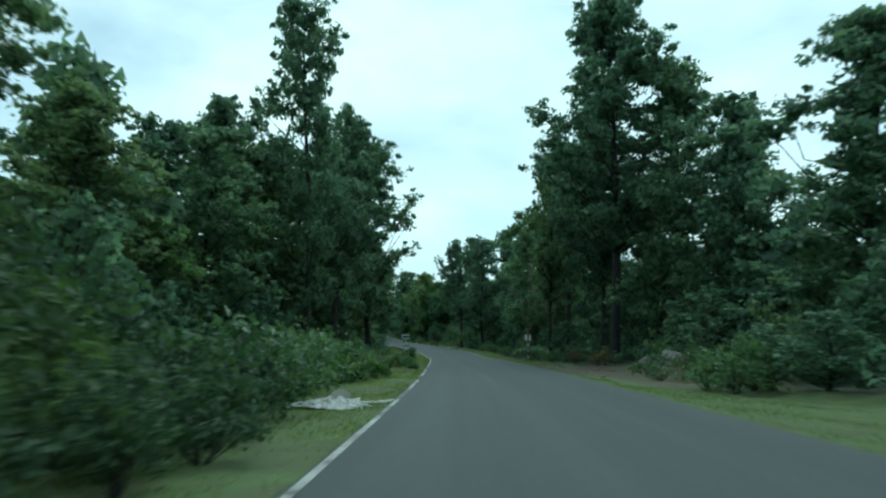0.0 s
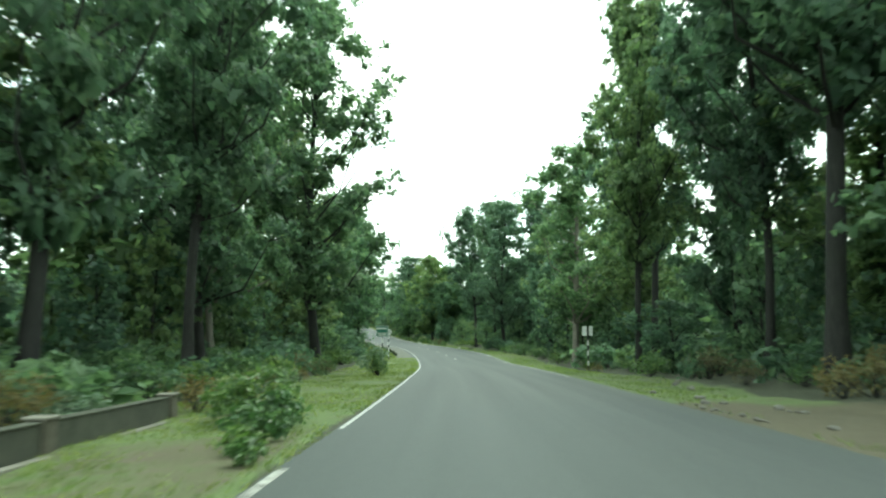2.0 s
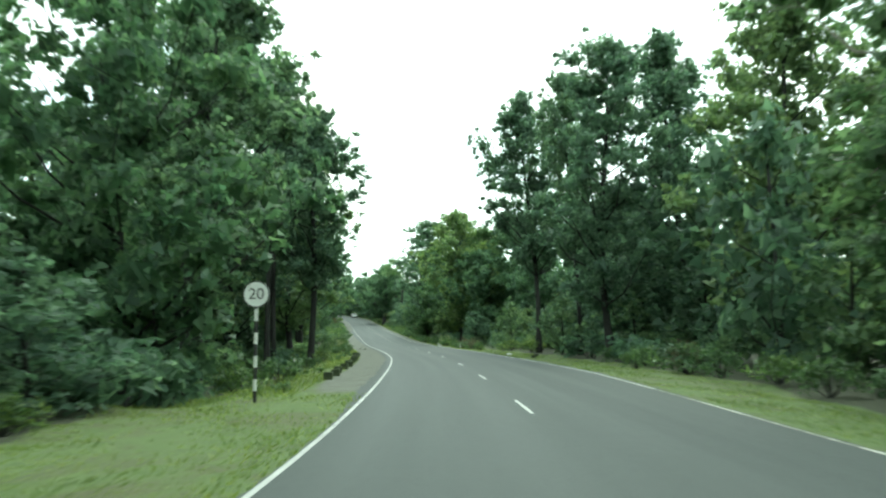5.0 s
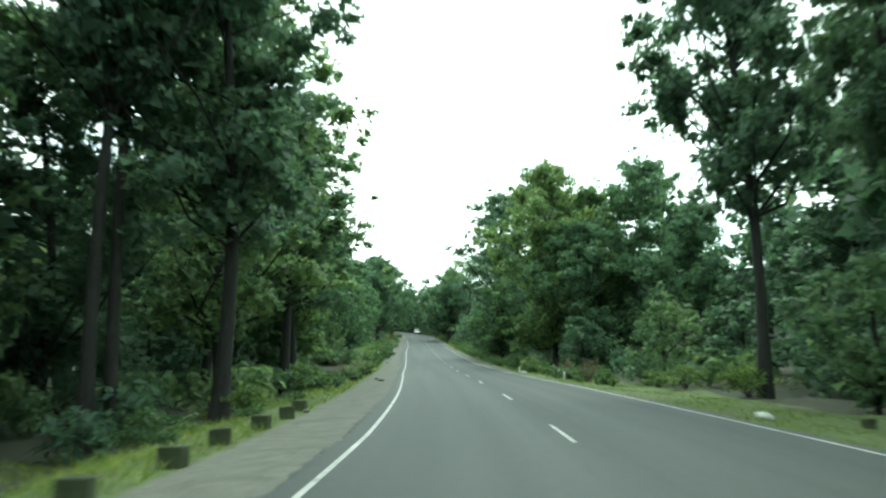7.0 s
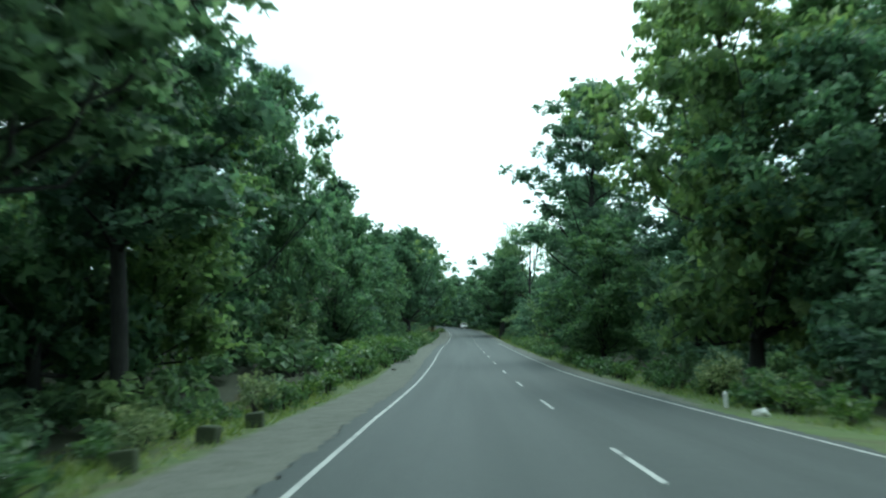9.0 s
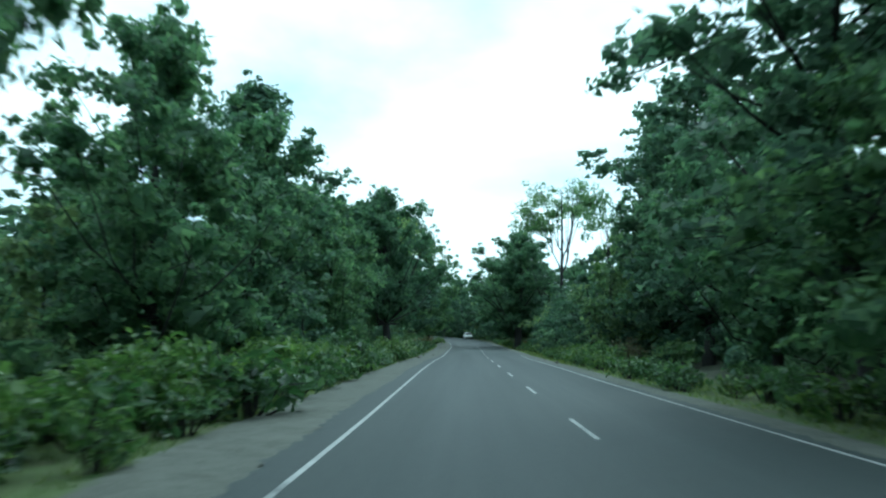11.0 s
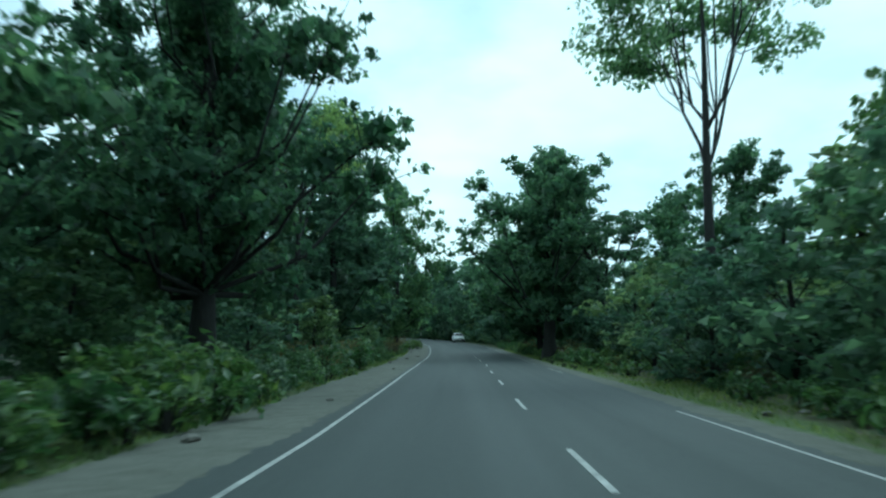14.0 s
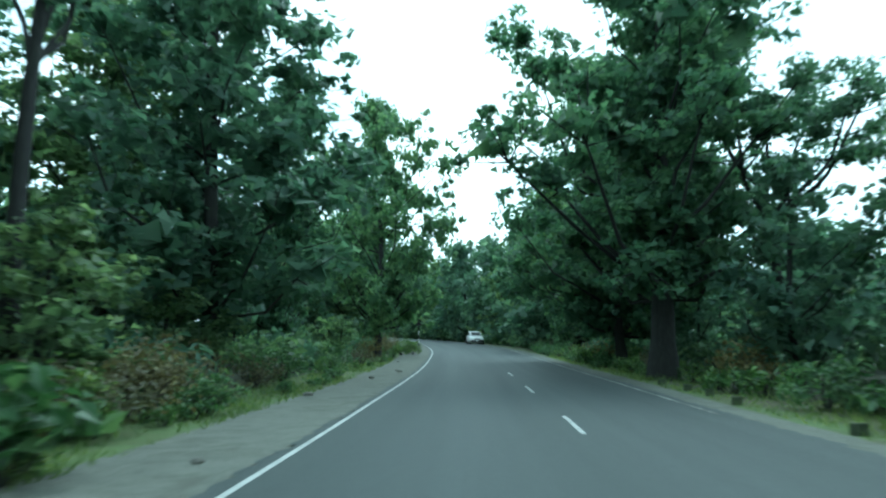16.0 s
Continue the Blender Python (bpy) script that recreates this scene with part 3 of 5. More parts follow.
def tree_meshes(seed, form, tall, wide, bare, limbs, leaves, leaf, leaf_mat, bark, thick=0.24, sides=9, clump=1.0, twigs=3, twig_sides=4):
    """Trunk, rising branches and a crown of leafy clumps for one kind of tree, standing at the origin."""
    rng = np.random.default_rng(seed)
    spine = trunk_line(rng, tall, thick, 0.016)
    pts = np.array([p for p, _ in spine])

    def on_spine(q):
        return np.array([np.interp(q, np.linspace(0, 1, 11), pts[:, k]) for k in range(3)])

    lines, centres, radii, tufts = [], [], [], []
    turn, lobes = rng.uniform(0, 6), rng.uniform(0, 6, 3)
    for i in range(limbs):
        x = (i + rng.uniform(0, 1.0)) / limbs
        z = bare + (tall - clump * 0.6 - bare) * x
        turn += 2.4 + rng.normal() * 0.6
        lump = 0.97 + 0.14 * math.sin(turn * 2 + lobes[0] + x * 5) + 0.14 * math.sin(turn * 3 - x * 9 + lobes[1]) + 0.10 * math.sin(x * 17 + lobes[2])
        reach = max(0.3, wide * profile(form, x) * lump - clump * 0.1) * (rng.uniform(0.72, 1.08) if i % 3 else rng.uniform(0.15, 0.6))
        way = np.array([math.cos(turn), math.sin(turn), 0])
        rise = reach * rng.uniform(0.55, 1.15) + 0.4
        base = on_spine(min(0.96, max(0.85 * bare, z - rise) / (tall * 0.93)))
        tip = on_spine(min(0.98, z / (tall * 0.93))) * (1, 1, 0) + way * reach + np.array([0, 0, z])
        rad = thick * 0.34 * (1 - 0.75 * x) + 0.016
        elbow = base * 0.45 + tip * 0.55 + np.array([0, 0, -0.12 * reach]) + rng.normal(size=3) * 0.09 * reach
        lines.append([(base, rad), (elbow, rad * 0.66), (tip, rad * 0.25)])
        size = clump * rng.uniform(0.85, 1.35) * (1.0 - 0.2 * x)
        centres.append(tip)
        radii.append(size)
        for _ in range(twigs):
            k = rng.normal(size=3) + way * 0.7 + (0, 0, 0.25)
            end = tip + k / np.linalg.norm(k) * size * rng.uniform(0.85, 1.45)
            lines.append([(tip * 0.8 + elbow * 0.2, rad * 0.3), (end, rad * 0.1)])
            tufts.append(end)
        for q in (0.35, 0.7) if reach > 1.2 else (0.6,):
            centres.append(base * (1 - q) + tip * q + np.array([0, 0, (tip[2] - base[2]) * 0.25]) + rng.normal(size=3) * 0.4)
            radii.append(clump * rng.uniform(0.7, 1.1))
    for _ in range(3):
        centres.append(pts[-1] + rng.normal(size=3) * (0.5, 0.5, 0.25) * clump)
        radii.append(clump * rng.uniform(0.5, 0.8))
    each = max(6, int(leaves * 0.72 / len(centres)))
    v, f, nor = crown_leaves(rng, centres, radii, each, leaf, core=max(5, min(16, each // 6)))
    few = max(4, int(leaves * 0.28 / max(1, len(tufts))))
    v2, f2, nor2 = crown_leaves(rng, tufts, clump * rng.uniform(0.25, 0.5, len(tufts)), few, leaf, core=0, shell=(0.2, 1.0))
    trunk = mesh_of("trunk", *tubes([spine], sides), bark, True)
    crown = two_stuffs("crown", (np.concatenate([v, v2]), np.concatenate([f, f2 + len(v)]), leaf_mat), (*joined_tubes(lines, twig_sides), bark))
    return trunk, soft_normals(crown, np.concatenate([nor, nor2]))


def joined_tubes(lines, sides):
    """Tubes of several lengths: each line's own tube, one after another."""
    verts, faces, at = [], [], 0
    for n in sorted({len(line) for line in lines}):
        v, f = tubes([line for line in lines if len(line) == n], sides if n > 2 else 3)
        verts.append(v)
        faces.append(f + at)
        at += len(v)
    return np.concatenate(verts), np.concatenate(faces)


def forked_meshes(seed, form, tall, wide, bare, limbs, leaves, leaf, leaf_mat, bark, thick=0.24, sides=9, clump=1.0, twigs=3, twig_sides=4):
    """A slender trunk that forks high up into a spreading, airy crown."""
    rng = np.random.default_rng(seed)
    top = np.array([rng.normal() * 0.04 * tall, rng.normal() * 0.04 * tall, tall * 0.93])
    bend = rng.normal(size=2) * 0.018 * tall
    spine = []
    for i in range(11):
        q = i / 10
        p = top * q + np.array([bend[0] * math.sin(q * 5.0), bend[1] * math.sin(q * 4.0 + 1) - bend[1] * math.sin(1.0), 0])
        spine.append((p, thick * (1.35 if i == 0 else 1.0) * (1 - q) ** 0.75 + 0.025))
    pts = np.array([p for p, _ in spine])

    def on_spine(q):
        return np.array([np.interp(q, np.linspace(0, 1, 11), pts[:, k]) for k in range(3)])

    lines, centres, radii = [], [], []
    turn = rng.uniform(0, 6)
    nodes = {}
    for i in range(limbs):
        x = (i + rng.uniform(0, 0.8)) / limbs
        z = bare + (tall * 0.95 - bare) * x
        base = on_spine(min(0.97, max(0.12, (z - wide * 0.22) / (tall * 0.93))))
        turn += 2.4 + rng.normal() * 0.45
        reach = wide * profile(form, x) * rng.uniform(0.70, 1.06)
        rise = reach * rng.uniform(0.25, 0.75)
        way = np.array([math.cos(turn), math.sin(turn), 0])
        if form == "vase":
            turn = (i % 5) * 1.26 + rng.normal() * 0.4
            base = on_spine(rng.uniform(0.40, 0.60))
            reach = wide * math.sqrt((i + 0.5) / limbs)
            rise = tall * (0.97 - 0.20 * (reach / wide) ** 2 + rng.uniform(-0.07, 0.03) - 0.05 * (i % 5 == 2)) - base[2]
            high = base[2] + rise
            if i % 5 not in nodes:
                nodes[i % 5] = base + way * wide * rng.uniform(0.16, 0.26) + np.array([0, 0, tall * rng.uniform(0.12, 0.17)])
                knot = nodes[i % 5]
                lines.append([(base, thick * 0.42), ((base + knot) / 2 + rng.normal(size=3) * 0.06 * wide, thick * 0.36), (knot, thick * 0.30)])
            reach, rise = reach * 0.72, high - nodes[i % 5][2]
            base = nodes[i % 5]
        tip = base + way * reach + np.array([0, 0, rise])
        elbow = base + way * reach * (0.5 if form != "vase" else 0.42) + np.array([0, 0, rise * (rng.uniform(0.4, 0.62) if form != "vase" else rng.uniform(0.58, 0.70))]) + rng.normal(size=3) * (0.12 if form != "vase" else 0.05) * reach
        rad = (thick * 0.42 * (1 - 0.7 * x) + 0.015) * (1.0 if form != "vase" else 0.55)
        lines.append([(base, rad), ((base + elbow) / 2 + rng.normal(size=3) * 0.04 * reach, rad * 0.85), (elbow, rad * 0.68), (tip, rad * 0.22)])
        centres += [tip, (elbow * 0.45 + tip * 0.55) + rng.normal(size=3) * 0.3]
        radii += [clump * rng.uniform(0.8, 1.3), clump * rng.uniform(0.8, 1.2)]
        if form != "vase":
            centres.append(elbow + rng.normal(size=3) * 0.35)
            radii.append(clump * rng.uniform(0.8, 1.25))
        for _ in range(twigs if reach > 1.4 else 2):
            q = rng.uniform(0.25 if form != "vase" else 0.6, 0.95)
            root = elbow * (1 - q) + tip * q if q > 0.4 else base * 0.4 + elbow * 0.6
            twig = root + np.array([*(way[:2] * 0.3 + np.clip(rng.normal(size=2), -1.3, 1.3) * 0.5), rng.uniform(-0.15 if form != "vase" else -0.32, 0.6 if form != "vase" else 0.25)]) * (reach if form != "vase" else 0.75 * wide) * rng.uniform(0.25, 0.55)
            lines.append([(root, rad * 0.4), ((root + twig) / 2 + rng.normal(size=3) * 0.05 * reach, rad * 0.28), (twig, rad * 0.12)])
            centres.append(twig)
            radii.append(clump * rng.uniform(0.6, 1.15))
    for _ in range(4):
        centres.append(top + rng.normal(size=3) * (0.45, 0.45, 0.4) + (0, 0, 0.2))
        radii.append(clump * rng.uniform(0.5, 0.9))
    each = max(8, int(leaves / len(centres)))
    heart = np.array([top[0] * 0.5, top[1] * 0.5, (bare + tall) * 0.5])
    v, f = leaf_blades(rng, centres, radii, each, leaf, leaf * 0.78, heart=heart, three=True)
    trunk = mesh_of("trunk", *tubes([spine], sides), bark, True)
    return (trunk, two_stuffs("crown", (v, f, leaf_mat), (*tubes(lines, twig_sides), bark)))


def bush_meshes(seed, tall, wide, stems, leaves, leaf, leaf_mat, clump=0.3):
    rng = np.random.default_rng(seed)
    lines, centres, radii = [], [], []
    for i in range(stems):
        a = i * 2.4 + rng.normal() * 0.4
        reach = wide * rng.uniform(0.25, 1.0)
        h = tall * rng.uniform(0.55, 1.0) * (1 - 0.35 * (reach / wide) ** 2)
        tip = np.array([math.cos(a) * reach, math.sin(a) * reach, h])
        knee = np.array([math.cos(a) * reach * 0.45, math.sin(a) * reach * 0.45, h * 0.62]) + rng.normal(size=3) * 0.08 * wide
        lines.append([(np.array([math.cos(a) * 0.06, math.sin(a) * 0.06, -0.05]), 0.018), (knee, 0.012), (tip, 0.004)])
        for q in (0.35, 0.62, 0.85, 1.0):
            p = knee * (1 - q) + tip * q
            centres.append(p + rng.normal(size=3) * 0.10 * wide)
            radii.append(clump * rng.uniform(0.7, 1.3))
        if rng.random() < 0.6:
            centres.append(np.array([tip[0] * 1.05, tip[1] * 1.05, tall * rng.uniform(0.15, 0.4)]))
            radii.append(clump)
    v, f = leaf_blades(rng, centres, radii, max(4, int(leaves / len(centres))), leaf, leaf * 0.5, up=0.7)
    v[:, 2] = np.maximum(v[:, 2], 0.01)
    stem = mesh_of("stem", *tubes([[(np.array([0.0, 0, -0.1]), 0.035), (np.array([0.02, 0.01, tall * 0.3]), 0.026), (np.array([0.05, -0.03, tall * 0.7]), 0.008)]], 6), BARK, True)
    return stem, two_stuffs("foliage", (v, f, leaf_mat), (*tubes(lines, 3), BARK))


KINDS = {}


def kind_of_tree(key, name, label, count, form, **k):
    for i in range(count):
        KINDS.setdefault(key, []).append((name, label, (forked_meshes if form == "vase" else tree_meshes)(100 * len(KINDS) + 7 * i + 3, form, **k), k["tall"], k["wide"]))


kind_of_tree("sal", "sal_tree", "tall dark-green forest tree with a straight grey trunk", 4, "sal",
             tall=22.0, wide=4.4, bare=3.2, limbs=46, leaves=11000, leaf=0.40, leaf_mat=LEAF_SAL, bark=BARK, clump=1.15, twigs=4, twig_sides=3)
kind_of_tree("high", "sal_tree", "tall forest tree with a bare trunk and high crown", 2, "sal",
             tall=22.0, wide=4.2, bare=7.6, limbs=40, leaves=15000, leaf=0.30, leaf_mat=LEAF_SAL, bark=BARK, clump=1.05, twigs=4, twig_sides=3)
kind_of_tree("near", "sal_tree", "tall dark-green forest tree standing close to the road", 2, "sal",
             tall=22.0, wide=4.4, bare=4.2, limbs=48, leaves=14760, leaf=0.28, leaf_mat=LEAF_SAL, bark=BARK, clump=1.0, twigs=4, twig_sides=3)
kind_of_tree("pole", "sal_tree", "tall forest tree with a long bare trunk and high crown", 1, "sal",
             tall=22.0, wide=4.0, bare=11.0, limbs=32, leaves=11480, leaf=0.28, leaf_mat=LEAF_SAL, bark=BARK, clump=1.05, twigs=4, twig_sides=3)
kind_of_tree("broad", "broadleaf_tree", "broad round-crowned green tree at the forest's edge", 3, "broad",
             tall=16.0, wide=5.4, bare=2.0, limbs=46, leaves=13500, leaf=0.34, leaf_mat=LEAF_BROAD, bark=BARK, clump=1.15, twigs=4, twig_sides=3)
kind_of_tree("great", "broadleaf_tree", "great round-crowned tree with a thick dark trunk by the road", 1, "broad",
             tall=16.0, wide=5.6, bare=3.6, limbs=60, leaves=24000, leaf=0.27, leaf_mat=LEAF_BROAD, bark=BARK, clump=1.1, thick=0.42, twigs=5, twig_sides=3)
kind_of_tree("light", "feathery_tree", "light-green feathery tree with layered open branches", 2, "broad",
             tall=17.0, wide=4.6, bare=3.5, limbs=44, leaves=15000, leaf=0.24, leaf_mat=LEAF_LIGHT, bark=BARK_PALE, clump=0.85, thick=0.2, twigs=5)
kind_of_tree("vase", "slender_tree", "slender forked tree with an airy crown high over the scrub", 1, "vase",
             tall=17.0, wide=4.6, bare=9.0, limbs=24, leaves=9000, leaf=0.22, leaf_mat=LEAF_LIGHT, bark=BARK, clump=0.66, thick=0.22, twigs=8, twig_sides=3)
kind_of_tree("young", "young_tree", "bushy young tree, leafy down to the ground", 3, "broad",
             tall=6.0, wide=2.4, bare=0.5, limbs=16, leaves=900, leaf=0.38, leaf_mat=LEAF_SAL, bark=BARK, clump=0.72, thick=0.08, sides=6, twigs=2, twig_sides=3)
kind_of_tree("sapling", "young_tree", "bushy young tree, leafy down to the ground", 2, "broad",
             tall=6.0, wide=2.4, bare=0.5, limbs=20, leaves=2200, leaf=0.24, leaf_mat=LEAF_SAL, bark=BARK, clump=0.66, thick=0.08, sides=6, twigs=2, twig_sides=3)
kind_of_tree("back", "forest_tree", "dark-green tree deeper in the forest", 3, "sal",
             tall=13.0, wide=3.6, bare=1.4, limbs=20, leaves=1200, leaf=0.72, leaf_mat=LEAF_SAL, bark=BARK, clump=1.35, thick=0.18, sides=6, twigs=2, twig_sides=3)
kind_of_tree("dead", "bare_tree", "half-bare tree with crooked pale branches and few leaves", 1, "vase",
             tall=14.0, wide=3.6, bare=4.0, limbs=14, leaves=1500, leaf=0.24, leaf_mat=LEAF_LIGHT, bark=BARK, clump=0.5, thick=0.10)



def crooked_meshes(seed, tall, wide, fork):
    """A tree with sinuous forked limbs under a flat, layered crown."""
    rng = np.random.default_rng(seed)
    spine = [(np.array([0.25 * math.sin(q * 3) * q, 0.15 * math.sin(q * 5), fork * q]), 0.17 * (1.3 - 0.55 * q)) for q in np.linspace(0, 1, 8)]
    root = spine[-1][0]
    lines, centres, radii = [], [], []
    for i in range(7):
        a = i * 2.4 + 0.4 * rng.normal()
        reach, top = wide * (0.35 + 0.65 * ((i * 0.37 + 0.5) % 1.0)), tall * rng.uniform(0.82, 0.97)
        way, side = np.array([math.cos(a), math.sin(a), 0]), np.array([-math.sin(a), math.cos(a), 0])
        sway = rng.uniform(0.45, 0.85) * (1 if i % 2 else -1)
        line = []
        for q in np.linspace(0, 1, 9):
            p = root + way * reach * (q ** 0.8) + side * sway * math.sin(q * 7.0) * (0.3 + q * 0.7) + np.array([0, 0, (top - fork) * (q ** 1.25) + 0.25 * math.sin(q * 8)])
            line.append((p, 0.10 * (1 - 0.8 * q) + 0.012))
        lines.append(line)
        for _ in range(9):
            k = int(rng.integers(4, 9))
            p = line[k][0]
            tip = p + np.array([*(rng.normal(size=2) * 0.26 * wide), rng.uniform(-0.05, 0.5)])
            lines.append([(p, 0.03), ((p + tip) / 2 + rng.normal(size=3) * 0.1, 0.02), (tip, 0.008)])
            if k > 4:
                centres += [tip, (p + tip) / 2 + rng.normal(size=3) * 0.2]
                radii += [rng.uniform(0.5, 0.8), rng.uniform(0.4, 0.7)]
        centres.append(line[-1][0])
        radii.append(0.8)
    v, f = leaf_blades(rng, centres, radii, 64, 0.24, 0.19, flat=0.5, three=True)
    return mesh_of("trunk", *tubes([spine], 9), BARK, True), two_stuffs("crown", (v, f, LEAF_SAL), (*tubes(lines, 5), BARK))


KINDS["crooked"] = [("crooked_tree", "crooked tree with sinuous bare limbs and a flat layered crown", crooked_meshes(19, 12.5, 3.6, 6.2), 12.5, 3.6)]

TREE_GROUP = "trees of the roadside forest"


def clear_of_signs(s, u):
    """True where a plant would not stand before one of the road signs."""
    return not (81 < s < 92.5 and (8.2 < u < 11.2 or -7.2 < u < -3.4)) and not (90 < s < 113 and -6.4 < u < -2.8)


def plant_tree(key, s, u, tall, wide, which=0, turn=None):
    name, label, (trunk, crown), t0, w0 = KINDS[key][which % len(KINDS[key])]
    x, y, z = spot(s, u)
    turn = (s * 37.7 + u * 91.3) % 360 if turn is None else turn
    at = pose(x, y, z - 0.12, 0, 0, turn) @ Matrix.Diagonal((wide / w0, wide / w0, tall / t0, 1))
    tree = thing(name, label, "tree", TREE_GROUP, at)
    for part_name, me in (("trunk", trunk), ("crown", crown)):
        part(part_name, me, None, tree)
    return tree


# key trees: kind, distance along the road, offset, height, crown radius, variant
TREES_A = [
    ("pole", 21, -14.8, 18, 3.0, 0), ("sal", 40, -21, 15.5, 4.0, 1), ("sal", 60, -18, 21.5, 4.2, 2), ("sal", 52, -19.5, 17.5, 4.2, 0), ("near", 57, -11.5, 28.5, 4.4, 1), ("sal", 76, -18, 22, 4.6, 1), ("sal", 58, -15.2, 17, 4.4, 3),
    ("near", 88, -8.6, 26, 5.6, 0), ("near", 72, -11.5, 22, 4.0, 1), ("light", 79, -13, 23, 4.4, 1), ("light", 85, -15, 23, 4.6, 0), ("sal", 47, -15.5, 15.5, 3.6, 2), ("broad", 44, -18.5, 10.5, 4.2, 1),
    ("sal", 33, -17, 13.5, 3.6, 3), ("broad", 117, -9.8, 16.6, 5.2, 0), ("sal", 100, -13, 21, 4.4, 1), ("high", 66, -10.2, 22, 3.6, 1),
]
TREES_B = [
    ("sal", 35, 19, 17.5, 4.6, 1), ("sal", 52, 19.4, 19, 4.0, 3), ("sal", 60, 17.5, 25, 4.8, 1), ("high", 64, 13.2, 31, 6.2, 0), ("sal", 60, 22.5, 18, 4.2, 0), ("sal", 80, 15.8, 26, 4.0, 3),
    ("high", 90, 14.4, 26, 4.4, 0), ("light", 111, 13.8, 21.5, 7.0, 0), ("young", 122, 14.0, 10.5, 3.2, 0), ("sal", 102, 17, 20, 4.2, 1), ("sal", 68.5, 17.5, 17, 4.2, 3),
    ("sal", 163, 20.5, 14.5, 4.4, 0), ("sal", 143, 18.5, 23, 4.6, 2), ("sal", 128, 18.2, 21, 4.2, 3), ("high", 80.5, 10.6, 22, 3.2, 1), ("high", 71, 13.8, 24, 3.6, 0),
]
TREES_C = [
    ("high", 125, -10.0, 20, 4.2, 1), ("sal", 153, -13.5, 15, 3.8, 2), ("broad", 200, -12.5, 17, 5.0, 1), ("broad", 185.5, -13, 17, 5.0, 0), ("sal", 146, -16.5, 19, 4.4, 1), ("high", 146, -13.6, 19, 3.2, 1), ("pole", 148.7, -9.9, 22, 3.5, 0), ("pole", 149.5, -9.5, 23, 3.2, 0), ("high", 151.6, -7.0, 20, 4.3, 0), ("near", 160, -8.9, 22, 5.0, 1),
    ("pole", 133, -11.5, 21, 4.4, 0), ("near", 168, -12, 20, 4.6, 0), ("high", 176, -9.0, 19, 5.0, 1), ("broad", 190, -11.8, 13, 4.6, 2),
    ("high", 153.5, 11.2, 21.5, 3.5, 1), ("near", 138, 12.0, 20.5, 4.2, 1), ("high", 147.5, 12.8, 22, 3.0, 0), ("broad", 190, 10.6, 17.6, 5.2, 0), ("broad", 187.5, 17.0, 17.2, 5.0, 1),
    ("broad", 178, 18.5, 12.0, 4.4, 2), ("near", 212, 8.8, 19, 4.8, 1), ("near", 203, 12.4, 17.5, 4.6, 0), ("broad", 207, 8.2, 9.0, 3.6, 2),
]
TREES_D = [
    ("broad", 205, -10.4, 17.5, 3.7, 0), ("broad", 218, -9.5, 12, 4.2, 1), ("broad", 231, -10, 12.5, 4.2, 2), ("broad", 236, -15, 11, 4.4, 0), ("sal", 243, -13.5, 18.5, 4.2, 1),
    ("broad", 258.5, -13.3, 14.8, 4.8, 0), ("great", 267, -7.4, 16.0, 4.8, 0), ("vase", 290, -9.4, 17.5, 4.2, 0), ("sal", 301, -8.9, 20, 5.2, 3),
    ("broad", 329, -5.8, 19.5, 5.0, 2), ("sal", 238, 13.2, 17.5, 4.6, 0), ("sal", 249, 15, 16, 4.0, 1), ("vase", 272, 9.6, 18.2, 4.6, 0),
    ("great", 303.5, 7.4, 16.8, 6.4, 0), ("broad", 314, 8.2, 16.5, 5.6, 0), ("crooked", 302.5, 11.6, 12.2, 3.7, 0),
]
TREES_E = [
    ("broad", 296, 15.0, 11.5, 4.0, 1), ("sapling", 298.5, 10.4, 7.2, 3.2, 0), ("high", 184, -9.8, 18.2, 4.5, 0), ("broad", 186, -18.5, 12.5, 4.2, 1), ("sal", 171, -15, 16.5, 4.4, 3), ("broad", 284, 15, 12, 3.8, 2), ("sapling", 266, 9.6, 5.6, 2.8, 0), ("sapling", 260.5, 9.4, 6.4, 3.0, 1), ("sapling", 274.5, 9.4, 5.2, 2.6, 0), ("sapling", 269.8, 8.5, 4.6, 2.3, 1), ("sapling", 281, 9.6, 5.4, 2.8, 1), ("sapling", 288, 10.4, 6.0, 3.0, 0), ("sapling", 254, 9.6, 6.8, 3.0, 1), ("sapling", 248, 9.8, 6.4, 2.8, 0), ("broad", 256, 15.5, 10.5, 3.8, 0), ("dead", 250, 10.6, 12.5, 1.9, 0), ("sal", 244.5, 12.7, 16, 3.6, 1), ("broad", 262, 13.3, 11, 3.4, 2), ("broad", 254, 13.2, 9.0, 3.2, 1),
    ("broad", 223, 11, 12, 4.0, 1), ("high", 279, -12, 16.5, 4.4, 0), ("high", 287, -14.5, 17, 4.8, 1), ("broad", 252, -10, 12, 4.0, 1), ("broad", 316, -10, 16, 4.6, 2), ("sal", 306, -16, 17, 4.8, 0), ("sal", 304, -22, 17, 5.0, 2),
    ("broad", 320, 9.5, 15, 5.0, 2), ("broad", 337, 9.5, 13, 4.4, 0), ("sal", 352, 12, 16, 4.4, 1), ("sal", 350, -8, 16, 4.2, 2), ("broad", 186, 12.5, 12, 4.0, 0), ("broad", 190, 14.5, 15.5, 4.6, 1),
]
for _row in TREES_A + TREES_B + TREES_C + TREES_D + TREES_E:
    plant_tree(*_row)

